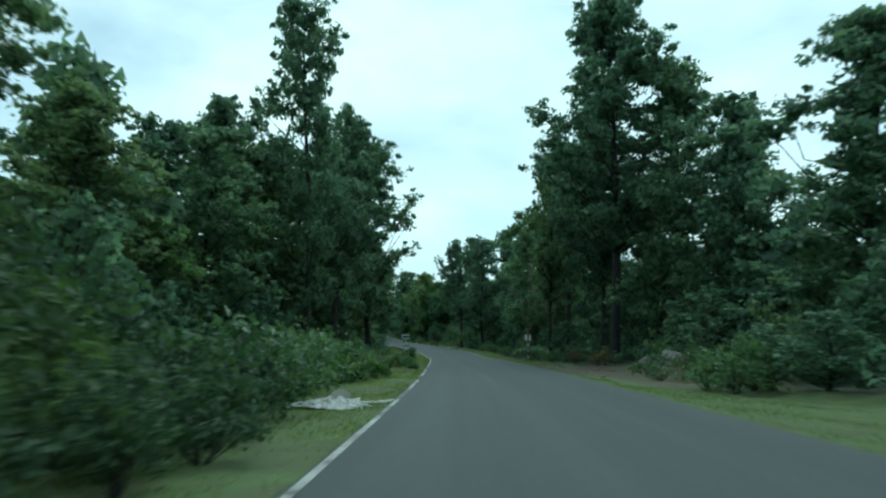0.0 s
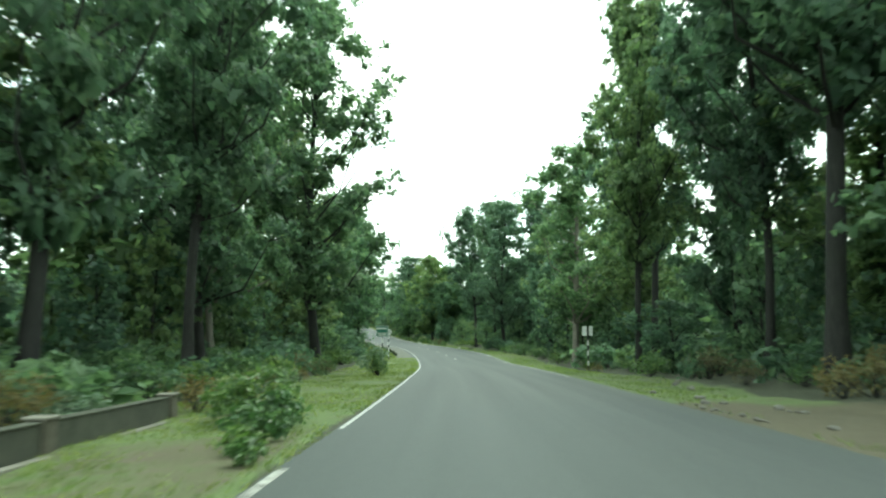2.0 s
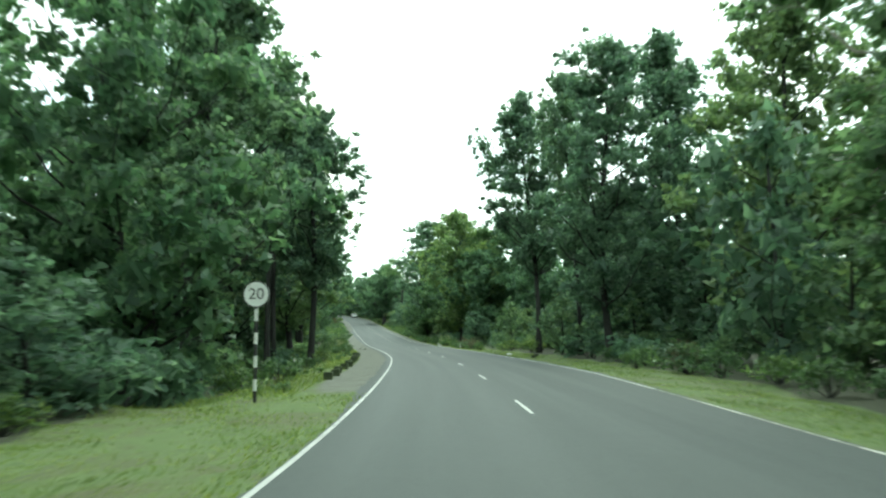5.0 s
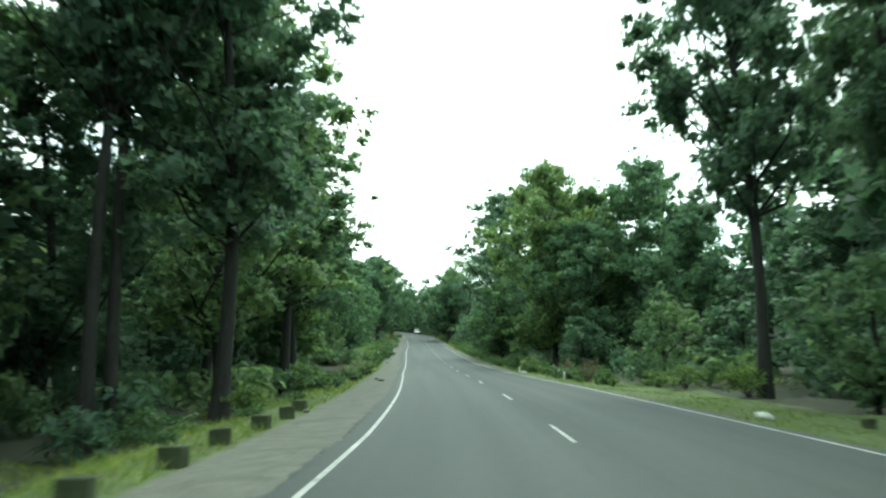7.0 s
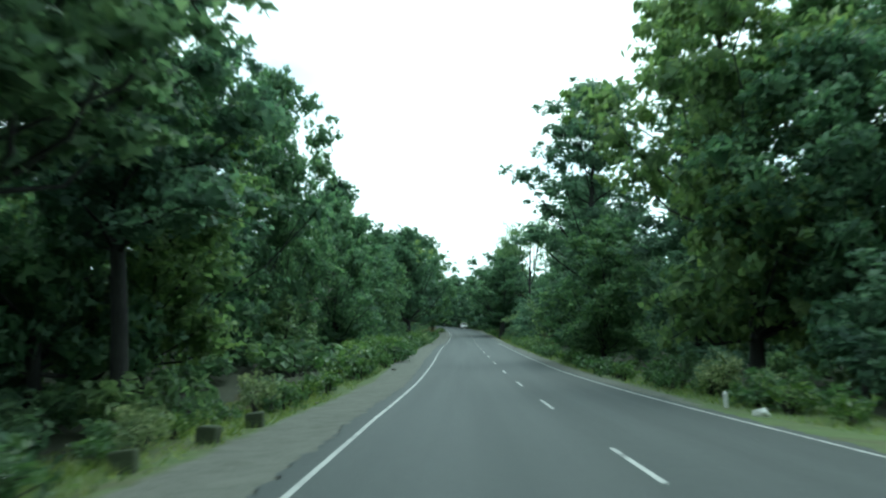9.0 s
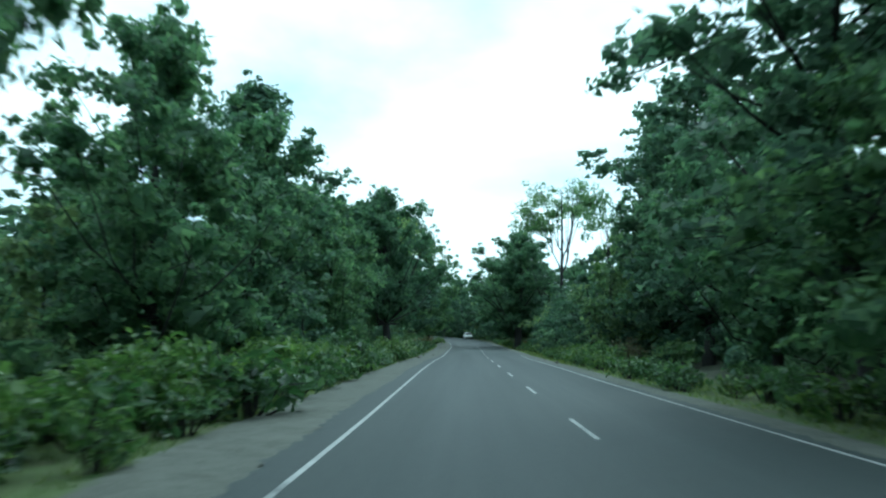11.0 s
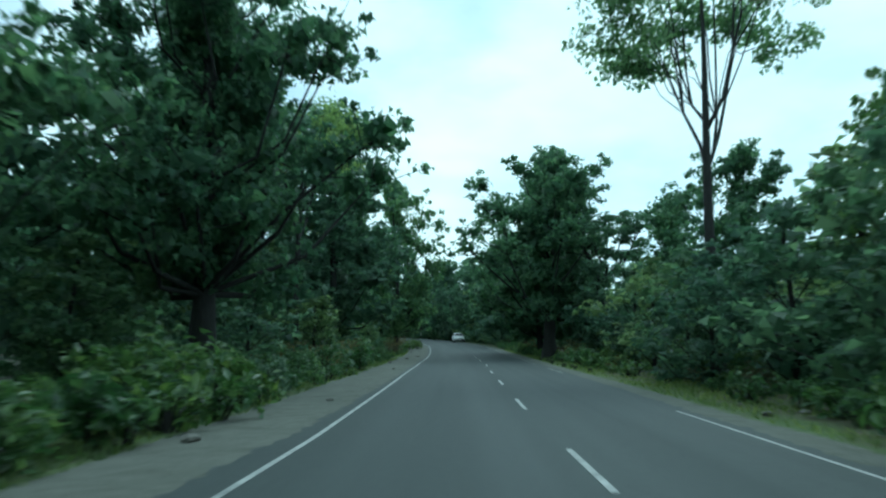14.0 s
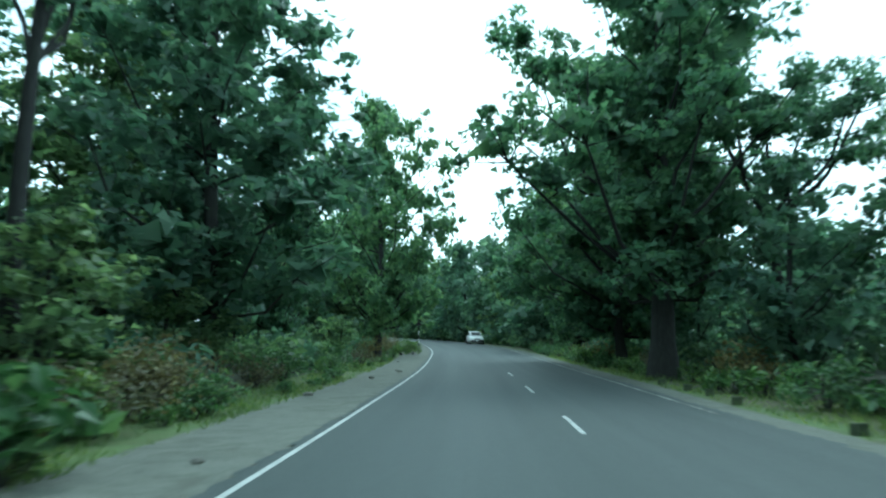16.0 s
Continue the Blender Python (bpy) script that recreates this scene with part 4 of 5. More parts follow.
# the forest behind, and the young growth under it
rng_wood = np.random.default_rng(11)
for _side in (-1, 1):
    for _s0 in np.arange(-8, 360, 8.5):
        for _deep in ((21, 32) if int(_s0 * 2) % 4 else (21,)):
            _s1, _u1 = _s0 + rng_wood.uniform(-3, 3), _side * (_deep + rng_wood.uniform(-3.5, 3.5))
            _h = rng_wood.uniform(9.5, 13.0) if _s1 > 165 else rng_wood.uniform(12, 16)
            if 115 < _s1 < 200 and _side < 0:
                _h += 1.0
            if 42 < _s1 < 122:
                _h *= 0.70
            if 285 < _s1 < 345 and _side > 0:
                _h *= 0.62
            plant_tree("back", float(_s1), float(_u1), float(_h), float(rng_wood.uniform(3.6, 5.0)), int(rng_wood.integers(3)))
for _side, _near in ((-1, 8.8), (1, 10.8)):
    for _s0 in np.arange(2, 350, 5.6):
        for _row in range(2):
            _s1 = _s0 + rng_wood.uniform(-2, 2)
            _u1 = _side * (_near + _row * 4.8 + rng_wood.uniform(-1.0, 1.6))
            _h = rng_wood.uniform(2.4, 5.0) + _row * 1.6
            if (_row == 0 and rng_wood.random() < 0.7) or not clear_of_signs(_s1, _u1) or (_side < 0 and (_s1 < 56 or 112 < _s1 < 198) and _u1 > -10.5) or (_side > 0 and 26 < _s1 < 56 and _u1 < 13):
                continue
            plant_tree("young" if _row else "sapling", float(_s1), float(_u1), float(_h), float(rng_wood.uniform(1.7, 2.7)), int(rng_wood.integers(3)))
# trees and scrub that close the bend
for _s0 in np.arange(345, 450, 7.0):
    for _u0 in (9.5, 16, -9, -16):
        _h = rng_wood.uniform(12, 16)
        plant_tree("back", float(_s0 + rng_wood.uniform(-2, 2)), float(_u0 + rng_wood.uniform(-1.5, 1.5)), float(_h), 4.2, int(rng_wood.integers(3)))
        plant_tree("young", float(_s0 + rng_wood.uniform(-2, 2)), float(_u0 + rng_wood.uniform(-2, 2)), float(rng_wood.uniform(3.5, 5.5)), 2.8, int(rng_wood.integers(3)))

# the wood goes on away from the road
_rng = np.random.default_rng(77)
_n = 1500
_ss, _uu = _rng.uniform(-75, 520, _n), _rng.uniform(40, 175, _n) * np.where(_rng.random(_n) < 0.5, -1, 1)
_h = _rng.uniform(7.5, 12.0, _n)
_c = np.concatenate([spot(_ss, _uu, 0.0) + np.stack([0 * _h, 0 * _h, _h * q], -1) for q in (0.35, 0.62, 0.88)])
_r = np.concatenate([np.full(_n, 3.2), np.full(_n, 3.6), np.full(_n, 2.4)])
_v, _f = leaf_blades(_rng, _c, _r, 17, 2.2, 1.8, 0.8, three=True)
tagged(new("far_woods", mesh_of("far_woods", _v, _f, LEAF_SAL)), "dense dark-green woodland stretching away from the road", "forest", kind="stuff")

# bushes and weeds
BUSH = [bush_meshes(31 + i, 1.7, 1.35, 16, 690, 0.23, LEAF_BUSH, 0.32) for i in range(3)]
WEED = [bush_meshes(51 + i, 0.62, 0.55, 9, 230, 0.15, LEAF_WEED, 0.16) for i in range(3)]
BIG = [bush_meshes(71, 1.2, 0.85, 10, 210, 0.34, LEAF_WEED, 0.3)]
TALL = [bush_meshes(91 + i, 1.5, 1.0, 18, 520, 0.20, LEAF_TALL_WEED, 0.26) for i in range(2)]
PALE = [bush_meshes(75, 1.4, 0.9, 16, 700, 0.16, LEAF_PALE, 0.26)]
UNDER = [bush_meshes(81 + i, 1.3, 1.2, 10, 260, 0.37, LEAF_SAL, 0.36) for i in range(2)]
BUSH_DARK = [bush_meshes(41 + i, 1.7, 1.35, 16, 760, 0.20, LEAF_BUSH_DARK, 0.32) for i in range(3)]
DRY = [bush_meshes(61, 1.3, 1.2, 14, 750, 0.14, SCRUB_DRY, 0.3)]


def plant_bush(s, u, tall, wide, which=0, form="bush"):
    meshes, t0, w0, name, label = {
        "bush": (BUSH, 1.7, 1.35, "bush", "leafy green bush on the verge"),
        "shrub": (BUSH_DARK, 1.7, 1.35, "bush", "dense dark-green bush crowding the road's edge"),
        "weed": (WEED, 0.62, 0.55, "weed_clump", "low broad-leaved weeds beside the road"),
        "big": (BIG, 1.2, 0.85, "large_leaf_weed", "weed with large broad leaves at the road's edge"),
        "tall": (TALL, 1.5, 1.0, "tall_weed", "tall yellow-green leafy weeds along the shoulder"),
        "pale": (PALE, 1.4, 0.9, "bush", "bush with pale greyish flowering tips"),
        "under": (UNDER, 1.3, 1.2, "undergrowth_bush", "dark soft undergrowth bush beneath the trees"),
        "dry": (DRY, 1.3, 1.2, "scrub", "brownish half-dry scrub at the forest's foot")}[form]
    x, y, z = spot(s, u)
    at = pose(x, y, z - 0.03, 0, 0, (s * 53.1 + u * 17.7) % 360) @ Matrix.Diagonal((wide / w0, wide / w0, tall / t0, 1))
    bush = thing(name, label, "bush", "verge plants", at)
    stem, foliage = meshes[which % len(meshes)]
    part("stem", stem, None, bush)
    part("foliage", foliage, None, bush)
    return bush


BUSHES = [
    (17.5, -5.6, 2.3, 1.9, 0), (20.5, -5.0, 2.0, 1.7, 1), (24.5, -5.2, 1.9, 1.6, 2), (15, -8, 3.0, 2.2, 1), (28, -6.4, 2.2, 1.8, 0), (35.5, -6.5, 1.9, 1.6, 2),
    (33, -5.6, 1.6, 1.3, 1), (33.6, -4.5, 1.4, 1.0, 2), (35.0, -5.0, 1.6, 1.1, 0), (31.6, -5.0, 1.9, 1.4, 1), (36.8, -5.1, 1.0, 0.8, 2), (37.8, -4.5, 0.7, 0.6, 0), (36.4, -6.5, 2.1, 1.5, 0), (38.6, -7.2, 1.9, 1.5, 1), (30.2, -5.8, 2.1, 1.5, 2), (12, -6.5, 2.4, 1.9, 2), (9, -4.7, 1.2, 1.2, 0), (12.2, -4.3, 1.1, 1.1, 1), (8, -6.6, 1.9, 1.5, 2), (14.6, -4.5, 1.4, 1.2, 0), (8.5, -3.9, 1.3, 1.2, 1), (9.3, -3.2, 1.0, 0.8, 0), (11.0, -3.6, 1.3, 1.0, 2), (13, -4.1, 1.5, 1.1, 1), (7.3, -3.3, 1.0, 0.8, 1), (15.6, -4.3, 1.6, 1.2, 2), (5.5, -4.0, 1.2, 1.0, 0), (10.4, -4.6, 1.7, 1.4, 0), (10.0, -6.0, 2.2, 1.7, 1), (7.2, -4.6, 1.6, 1.3, 2), (13.4, -5.6, 2.0, 1.5, 0), (6.4, -6.4, 2.0, 1.6, 1), (27, 10.5, 1.6, 1.4, 0), (36, 11.2, 1.4, 1.2, 1), (39.5, 9.4, 0.9, 0.9, 0), (40.6, 10.8, 1.3, 1.2, 2), (35.6, 9.0, 0.7, 0.7, 1), (25, 8.6, 1.3, 1.1, 1), (30, 12, 2.0, 1.6, 2), (51.5, -3.9, 1.1, 0.95, 0),
    (75.2, -3.8, 1.2, 0.55, 1), (69.0, -7.6, 1.2, 1.2, 2), (63, -7.4, 1.3, 1.2, 0),
]
BUSHES_EARLY = [
    (27.4, 8.5, 1.5, 1.1, 0), (26.6, 9.8, 1.9, 1.4, 1), (28.4, 9.6, 1.3, 1.0, 2), (42.5, -8.4, 1.3, 1.2, 1), (47.5, -8.8, 1.4, 1.2, 0), (52.4, -8.0, 1.2, 1.0, 2), (57.0, -8.2, 1.2, 1.1, 1), (60.4, -8.2, 1.1, 1.0, 0),
    (64.5, -7.9, 0.9, 0.8, 2), (69.5, -7.8, 0.8, 0.7, 1), (77.5, -7.2, 0.7, 0.6, 0), (52.6, -4.6, 0.8, 0.7, 1),
]
SCRUB_EARLY = [
    (40.0, -7.0, 0.9, "dry"), (43.6, -7.4, 0.8, "pale"), (45.4, -7.6, 0.9, "dry"), (50.0, -7.8, 1.0, "dry"), (51.2, -7.2, 0.8, "pale"), (55.0, -6.2, 0.8, "dry"), (56.0, -5.4, 0.7, "pale"), (57.8, -5.9, 0.7, "dry"),
    (59.2, -6.6, 0.8, "pale"), (61.5, -6.4, 0.7, "dry"), (63.0, -7.0, 0.8, "pale"), (66.0, -7.2, 0.7, "dry"), (71.5, -7.0, 0.6, "dry"), (80.0, -7.0, 0.7, "dry"), (54.0, -5.0, 0.5, "weed"), (58.6, -4.9, 0.45, "weed"), (60.5, -5.3, 0.4, "weed"),
    (86, 9.4, 0.7, "dry"), (78.5, 10.6, 0.8, "dry"), (70.5, 10.2, 0.9, "under"), (64, 10.0, 0.8, "dry"),
]
BUSH_WALL = np.arange(346, 452, 3.0)
BUSHES_LATE = [
    (229, -5.6, 2.0, 1.6, 0), (226, -6.2, 1.8, 1.5, 1), (222.5, -5.4, 1.5, 1.2, 2), (233.5, -5.2, 1.3, 1.1, 0), (240, -5.5, 1.5, 1.2, 1), (247, -5.1, 1.9, 1.1, 2), (252, -5.3, 1.3, 1.1, 0),
    (258, -5.6, 1.7, 1.5, 1), (262, -5.4, 1.4, 1.2, 2), (268, -5.3, 1.3, 1.1, 0), (277, -5.6, 1.5, 1.3, 1), (290, -5.2, 0.9, 0.8, 0), (236, 7.2, 1.4, 1.3, 1),
    (242, 7.4, 1.3, 1.3, 2), (250, 7.3, 1.2, 1.2, 0), (291, 7.6, 1.2, 1.0, 1),
]
# left bushes before 16 m take the darkened bush green
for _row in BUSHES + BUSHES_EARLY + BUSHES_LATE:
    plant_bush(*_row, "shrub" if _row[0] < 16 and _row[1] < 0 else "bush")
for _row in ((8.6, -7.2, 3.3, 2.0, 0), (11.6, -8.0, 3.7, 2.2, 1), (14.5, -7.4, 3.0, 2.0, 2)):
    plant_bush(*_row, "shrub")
for _s0, _u0, _h in ((282.2, -4.7, 1.3), (229.5, -5.0, 1.5), (224, -4.9, 1.3), (254.5, -4.9, 1.1), (261, -4.8, 1.2), (18.4, -4.6, 1.3), (46.0, -2.6, 0.36), (47.0, -2.9, 0.42), (48.2, -3.1, 0.6), (50.6, -3.3, 0.7), (49.6, -2.9, 0.45), (34.4, -3.9, 0.8), (36.2, -4.3, 0.7), (284, 7.2, 0.9), (287, 7.4, 1.1), (191, 7.6, 1.1)):
    plant_bush(_s0, _u0, _h, _h * 0.75, 0, "big")
for _s0, _u0, _h in ((249.6, -4.5, 1.5), (173.4, -4.7, 0.8), (180.2, -4.8, 1.0), (182.6, -5.0, 0.9), (64.2, -6.0, 0.8), (58.2, -6.2, 0.9), (75.8, -3.9, 1.55), (185.5, 7.9, 1.3), (181.5, 7.7, 1.0), (187, 8.4, 1.5), (236.5, -4.6, 1.1), (264.5, -4.9, 1.2)):
    plant_bush(_s0, _u0, _h, _h * 0.6, 0, "pale")
for _s0, _u0, _h, _form in SCRUB_EARLY:
    plant_bush(_s0, _u0, _h, _h * 0.9, 0, _form)
for _s0, _u0, _h in ((40.8, -7.5, 1.7), (42.2, -8.1, 2.1), (43.8, -8.8, 2.4), (45.6, -9.4, 2.3), (41.4, -9.2, 2.4)):
    plant_bush(_s0, _u0, _h, _h * 0.75, 1, "tall")
rng_tall = np.random.default_rng(29)
for _s0 in np.arange(198, 256, 1.3):
    _h = float(rng_tall.uniform(1.0, 1.7) * (1.0 if _s0 < 236 else 0.75))
    plant_bush(float(_s0), float(left_edge(_s0) - 3.2 - rng_tall.uniform(0, 1.5)), _h, _h * 0.72, int(rng_tall.integers(2)), "tall")
for _s0, _u0, _h in ((281, -6.6, 1.2), (283, -6.2, 1.0), (286.5, -6.0, 1.1), (288.6, -6.4, 1.3), (292, -6.2, 1.1), (284, -8.0, 1.3), (287, -7.4, 1.2), (290, -8.6, 1.4), (293, -7.6, 1.2), (285.5, -6.6, 0.9), (296.5, -8.2, 1.3), (300, -7.0, 1.0), (279, -8.6, 1.2)):
    plant_bush(_s0, _u0, _h, _h * 1.1, 0, "dry")
for _s0, _u0, _h, _w in ((333.2, -3.4, 1.1, 0.8), (332.6, -4.3, 0.9, 0.8), (334.8, -3.9, 1.2, 0.9)):
    plant_bush(_s0, _u0, _h, _w, 1)
rng_bush = np.random.default_rng(23)
for _i, _s0 in enumerate(BUSH_WALL):
    plant_bush(float(_s0), 12.5 + 3.2 * (_i % 2), float(rng_bush.uniform(3.0, 4.2)), 2.9, _i)
    if _i % 2:
        plant_bush(float(_s0), -9.5 - 2.0 * (_i % 4 > 1), float(rng_bush.uniform(2.8, 4.0)), 2.9, _i)
for _s0 in np.arange(36, 345, 2.6):
    for _side in (-1, 1):
        _s1 = float(_s0 + rng_bush.uniform(-1.2, 1.2))
        if _side < 0:
            _u1 = -(7.4 if _s1 < 112 else 5.6) - rng_bush.uniform(0, 1.8)
        else:
            _u1 = (9.6 if _s1 < 165 else 7.6) + rng_bush.uniform(0, 1.8)
        if (38 < _s1 < 56 and _side < 0) or (38 < _s1 < 54 and _side > 0) or not clear_of_signs(_s1, _u1):
            continue
        if rng_bush.random() < (0.8 if _side < 0 and 112 < _s1 < 198 else 0.45):
            continue
        _tall = float(rng_bush.uniform(0.7, 1.5))
        plant_bush(_s1, float(_u1), _tall, float(_tall * rng_bush.uniform(0.7, 1.0)), int(rng_bush.integers(3)), "dry" if rng_bush.random() < (0.4 if _side > 0 and (_s1 > 235 or _s1 < 62) else 0.18) else "bush")
thicket = []
for _s0 in np.arange(346, 470, 2.2):
    for _u0 in (9.0, -7.5):
        _tall = float(rng_bush.uniform(1.5, 2.4))
        thicket.append((float(_s0), float(_u0 + rng_bush.uniform(-0.6, 0.6)), _tall, 1.7, int(rng_bush.integers(2))))
for _s0 in np.arange(14, 345, 3.4):
    for _side, _deep in ((-1, 8.6), (-1, 12.0), (1, 12.2), (1, 15.8)):
        _s1, _u1 = float(_s0 + rng_bush.uniform(-1.5, 1.5)), float(_side * (_deep + rng_bush.uniform(-1.2, 1.6)))
        if not clear_of_signs(_s1, _u1):
            continue
        _tall = float(rng_bush.uniform(0.8, 2.0))
        _row = (_s1, _u1, _tall, float(_tall * rng_bush.uniform(0.8, 1.15)), int(rng_bush.integers(2)))
        if _deep in (8.6, 12.2) and rng_bush.random() < 0.4:
            continue
        if _deep in (12.0, 15.8):
            thicket.append(_row)
        else:
            plant_bush(*_row, "under")
# the undergrowth deeper in the wood, joined
_vs, _fs, _at = [], [], 0
for _s0, _u0, _tall, _w, _k in thicket:
    _me = UNDER[_k % 2][1]
    _v = np.empty(len(_me.vertices) * 3, np.float32)
    _me.vertices.foreach_get("co", _v)
    _f = np.empty(len(_me.loops), np.int32)
    _me.loops.foreach_get("vertex_index", _f)
    _a = _s0 * 1.7
    _v = _v.reshape(-1, 3) * (_w / 1.2, _w / 1.2, _tall / 1.3)
    _v = np.stack([_v[:, 0] * math.cos(_a) - _v[:, 1] * math.sin(_a), _v[:, 0] * math.sin(_a) + _v[:, 1] * math.cos(_a), _v[:, 2]], -1)
    _vs.append(_v + spot(_s0, _u0))
    _fs.append(_f.reshape(-1, 4) + _at)
    _at += len(_v)
tagged(new("undergrowth", mesh_of("undergrowth", np.concatenate(_vs), np.concatenate(_fs), LEAF_SAL)), "dense dark undergrowth beneath the forest trees", "undergrowth", kind="stuff")
for _s0 in np.arange(112, 340, 1.5):
    for _side in (-1, 1):
        if _side > 0 and _s0 < 160:
            continue
        _s1 = float(_s0 + rng_bush.uniform(-0.7, 0.7))
        _u1 = left_edge(_s1) - 2.5 - rng_bush.uniform(0, 1.3) if _side < 0 else right_edge(_s1) + 1.5 + rng_bush.uniform(0, 1.3)
        _tall = float(rng_bush.uniform(0.35, 0.8)) * (1.35 if _s1 > 194 else 1.0)
        if _side < 0 and 195 < _s1 < 234:
            _tall *= 1.35
        if _side < 0 and _s1 < 158:
            _tall *= 0.5
            if rng_bush.random() < 0.55:
                continue
        if _side > 0 and 258 < _s1 < 304:
            _u1 += 0.9
            _tall *= 0.75
            if rng_bush.random() < 0.35:
                continue
        if _side < 0 and _s1 > 266:
            _tall *= 0.6
            if rng_bush.random() < 0.4:
                continue
        plant_bush(_s1, float(_u1), _tall, float(_tall * rng_bush.uniform(0.7, 1.1)), int(rng_bush.integers(3)), "weed")


def grass_patch(name, seed, count, s0, s1, u0, u1, low, high):
    rng = np.random.default_rng(seed)
    s, k = rng.uniform(s0, s1, count), rng.uniform(0, 1, count)
    u = np.where(k >= 0, u0(s) + (u1(s) - u0(s)) * k, 0)
    keep = np.sin(s * 0.9 + u * 1.7) + np.sin(s * 0.31 - u * 0.8) + rng.normal(size=count) * 0.7 > -0.6
    keep &= ~((u > 0) & (s > 36 + 2 * np.sin(u * 3)) & (s < 57 + 1.5 * np.sin(u * 4)) & (rng.uniform(size=count) < 0.93))
    s, u = s[keep], u[keep]
    n = len(s)
    p = spot(s, u) - (0, 0, 0.02)
    a = rng.uniform(0, 6.283, n)
    h = rng.uniform(low, high, n) * (0.75 + 0.35 * np.sin(s * 1.3 + 2 * np.sin(u * 1.1)) * np.sin(u * 1.7))
    w = rng.uniform(0.010, 0.022, n)
    side = np.stack([np.cos(a), np.sin(a), 0 * a], -1)
    lean = np.stack([np.cos(a * 3.3), np.sin(a * 3.3), 0 * a], -1) * (h * rng.uniform(0.3, 1.6, n))[:, None]
    v = np.stack([p - side * w[:, None], p + side * w[:, None], p + lean + np.stack([0 * a, 0 * a, h], -1)], 1)
    me = mesh_of(name, v.reshape(-1, 3), np.arange(3 * n).reshape(n, 3), GRASS)
    return tagged(new("grass", me), "short bright-green verge grass", "grass", kind="stuff")


_tl, _tr = (lambda s: table(EDGE_L, s)), (lambda s: table(EDGE_R, s))
grass_patch("grass_left", 5, 70000, 4, 112, lambda s: _tl(s) - 0.08, lambda s: _tl(s) - 5.5, 0.03, 0.11)
grass_patch("grass_right", 6, 60000, 4, 170, lambda s: _tr(s) + 0.35, lambda s: _tr(s) + 4.2 - 3.1 * smooth(22, 28, s) * (1 - smooth(54, 62, s)), 0.03, 0.11)
grass_patch("grass_bend", 7, 42000, 112, 190, lambda s: _tl(s) - 2.0, lambda s: _tl(s) - 8.5, 0.08, 0.26)
grass_patch("grass_late_left", 8, 26000, 190, 330, lambda s: _tl(s) - 2.3, lambda s: _tl(s) - 5.0, 0.08, 0.3)
grass_patch("grass_late_right", 9, 30000, 170, 330, lambda s: _tr(s) + 1.2, lambda s: _tr(s) + 4.5, 0.08, 0.3)

# ---- things beside the road ----


def guard_block():
    bm = block((0.31, 0.28, 0.32), (0, 0, 0.10), 0.03)
    return jitter(bm, 0.035, 3, 4.0)


_first = None
for _i, _s0 in enumerate([119.2, 121.4, 123.9, 126.8, 129.4, 131.4, 134.4, 136.8, 139.3, 141.7, 143.9, 146.2, 165.2, 168.0, 171.2, 174.0, 176.5]):
    _p = spot(_s0, (-3.5 if _s0 < 150 else -3.85) + 0.08 * math.sin(_i * 2.1))
    _at = pose(*_p, 3 * math.sin(_i * 1.7), 4 * math.cos(_i * 2.9), heading(_s0) + 9 * math.sin(_i * 3.3))
    if _first is None:
        _first = part("guard_stone", guard_block(), GUARD, None)
        tagged(_first, "low dark mossy concrete guard stone on the shoulder", "guard stone", "guard stones along the bend")
        _first.matrix_world = _at
    else:
        copy_thing(_first, _at)

for _s0, _u0 in ((296.9, 6.4), (294.9, 6.4), (292.0, 6.1), (299.6, 6.35), (286.4, 6.0), (284.6, 6.15), (282.4, 6.0), (279.2, 6.15), (138.6, 7.3), (142.4, 8.3)):
    copy_thing(_first, pose(*spot(_s0, _u0), 4 * math.sin(_s0), 3, heading(_s0) + 20 * math.sin(_s0 * 2)) @ Matrix.Diagonal((0.65, 0.7, 0.7, 1)))

# culvert parapet: a low mossy wall between four pillars
_a, _b = spot(36.9, -5.5), spot(53.4, -6.3)
_dir = _b - _a
_long = float(np.linalg.norm(_dir[:2]))
_face = math.degrees(math.atan2(_dir[1], _dir[0]))
_fall = -math.degrees(math.atan2(float(_dir[2]), _long))
parapet = thing("culvert_parapet", "low weathered concrete culvert parapet with square pillars, on grass", "parapet", at=pose(*_a, 0, 0, _face))
for _k in range(4):
    _x = _long * _k / 3
    _drop = float(_dir[2]) * _k / 3
    part("pillar", jitter(block((0.36, 0.34, 0.66), (_x, 0, _drop + 0.12), 0.02), 0.014, _k, 4.0), PILLAR, parapet)
    part("coping", jitter(block((0.40, 0.39, 0.045), (_x, 0, _drop + 0.468), 0.012), 0.008, _k, 4.0), CONCRETE, parapet)
    if _k < 3:
        _at = (_x + _long / 6, _drop + float(_dir[2]) / 6)
        _bm = jitter(block((_long / 3 - 0.37, 0.20, 0.60)), 0.012, _k, 1.2)
        bmesh.ops.transform(_bm, matrix=pose(_at[0], 0, _at[1] + 0.09, 0, _fall, 0), verts=_bm.verts)
        part("wall_panel", _bm, CONCRETE_DARK, parapet)
        _bm = jitter(block((_long / 3 - 0.37, 0.23, 0.035), (0, 0, 0), 0.01), 0.012, _k, 1.7)
        bmesh.ops.transform(_bm, matrix=pose(_at[0], 0, _at[1] + 0.408, 0, _fall, 0), verts=_bm.verts)
        part("coping", _bm, CONCRETE_DARK, parapet)
        _bm = jitter(block((_long / 3 - 0.36, 0.16, 0.12), (0, 0, 0), 0.02), 0.015, _k, 2.0)
        bmesh.ops.transform(_bm, matrix=pose(_at[0], -0.22, _at[1] - 0.09, 0, _fall, 0), verts=_bm.verts)
        part("plinth", _bm, CONCRETE, parapet)


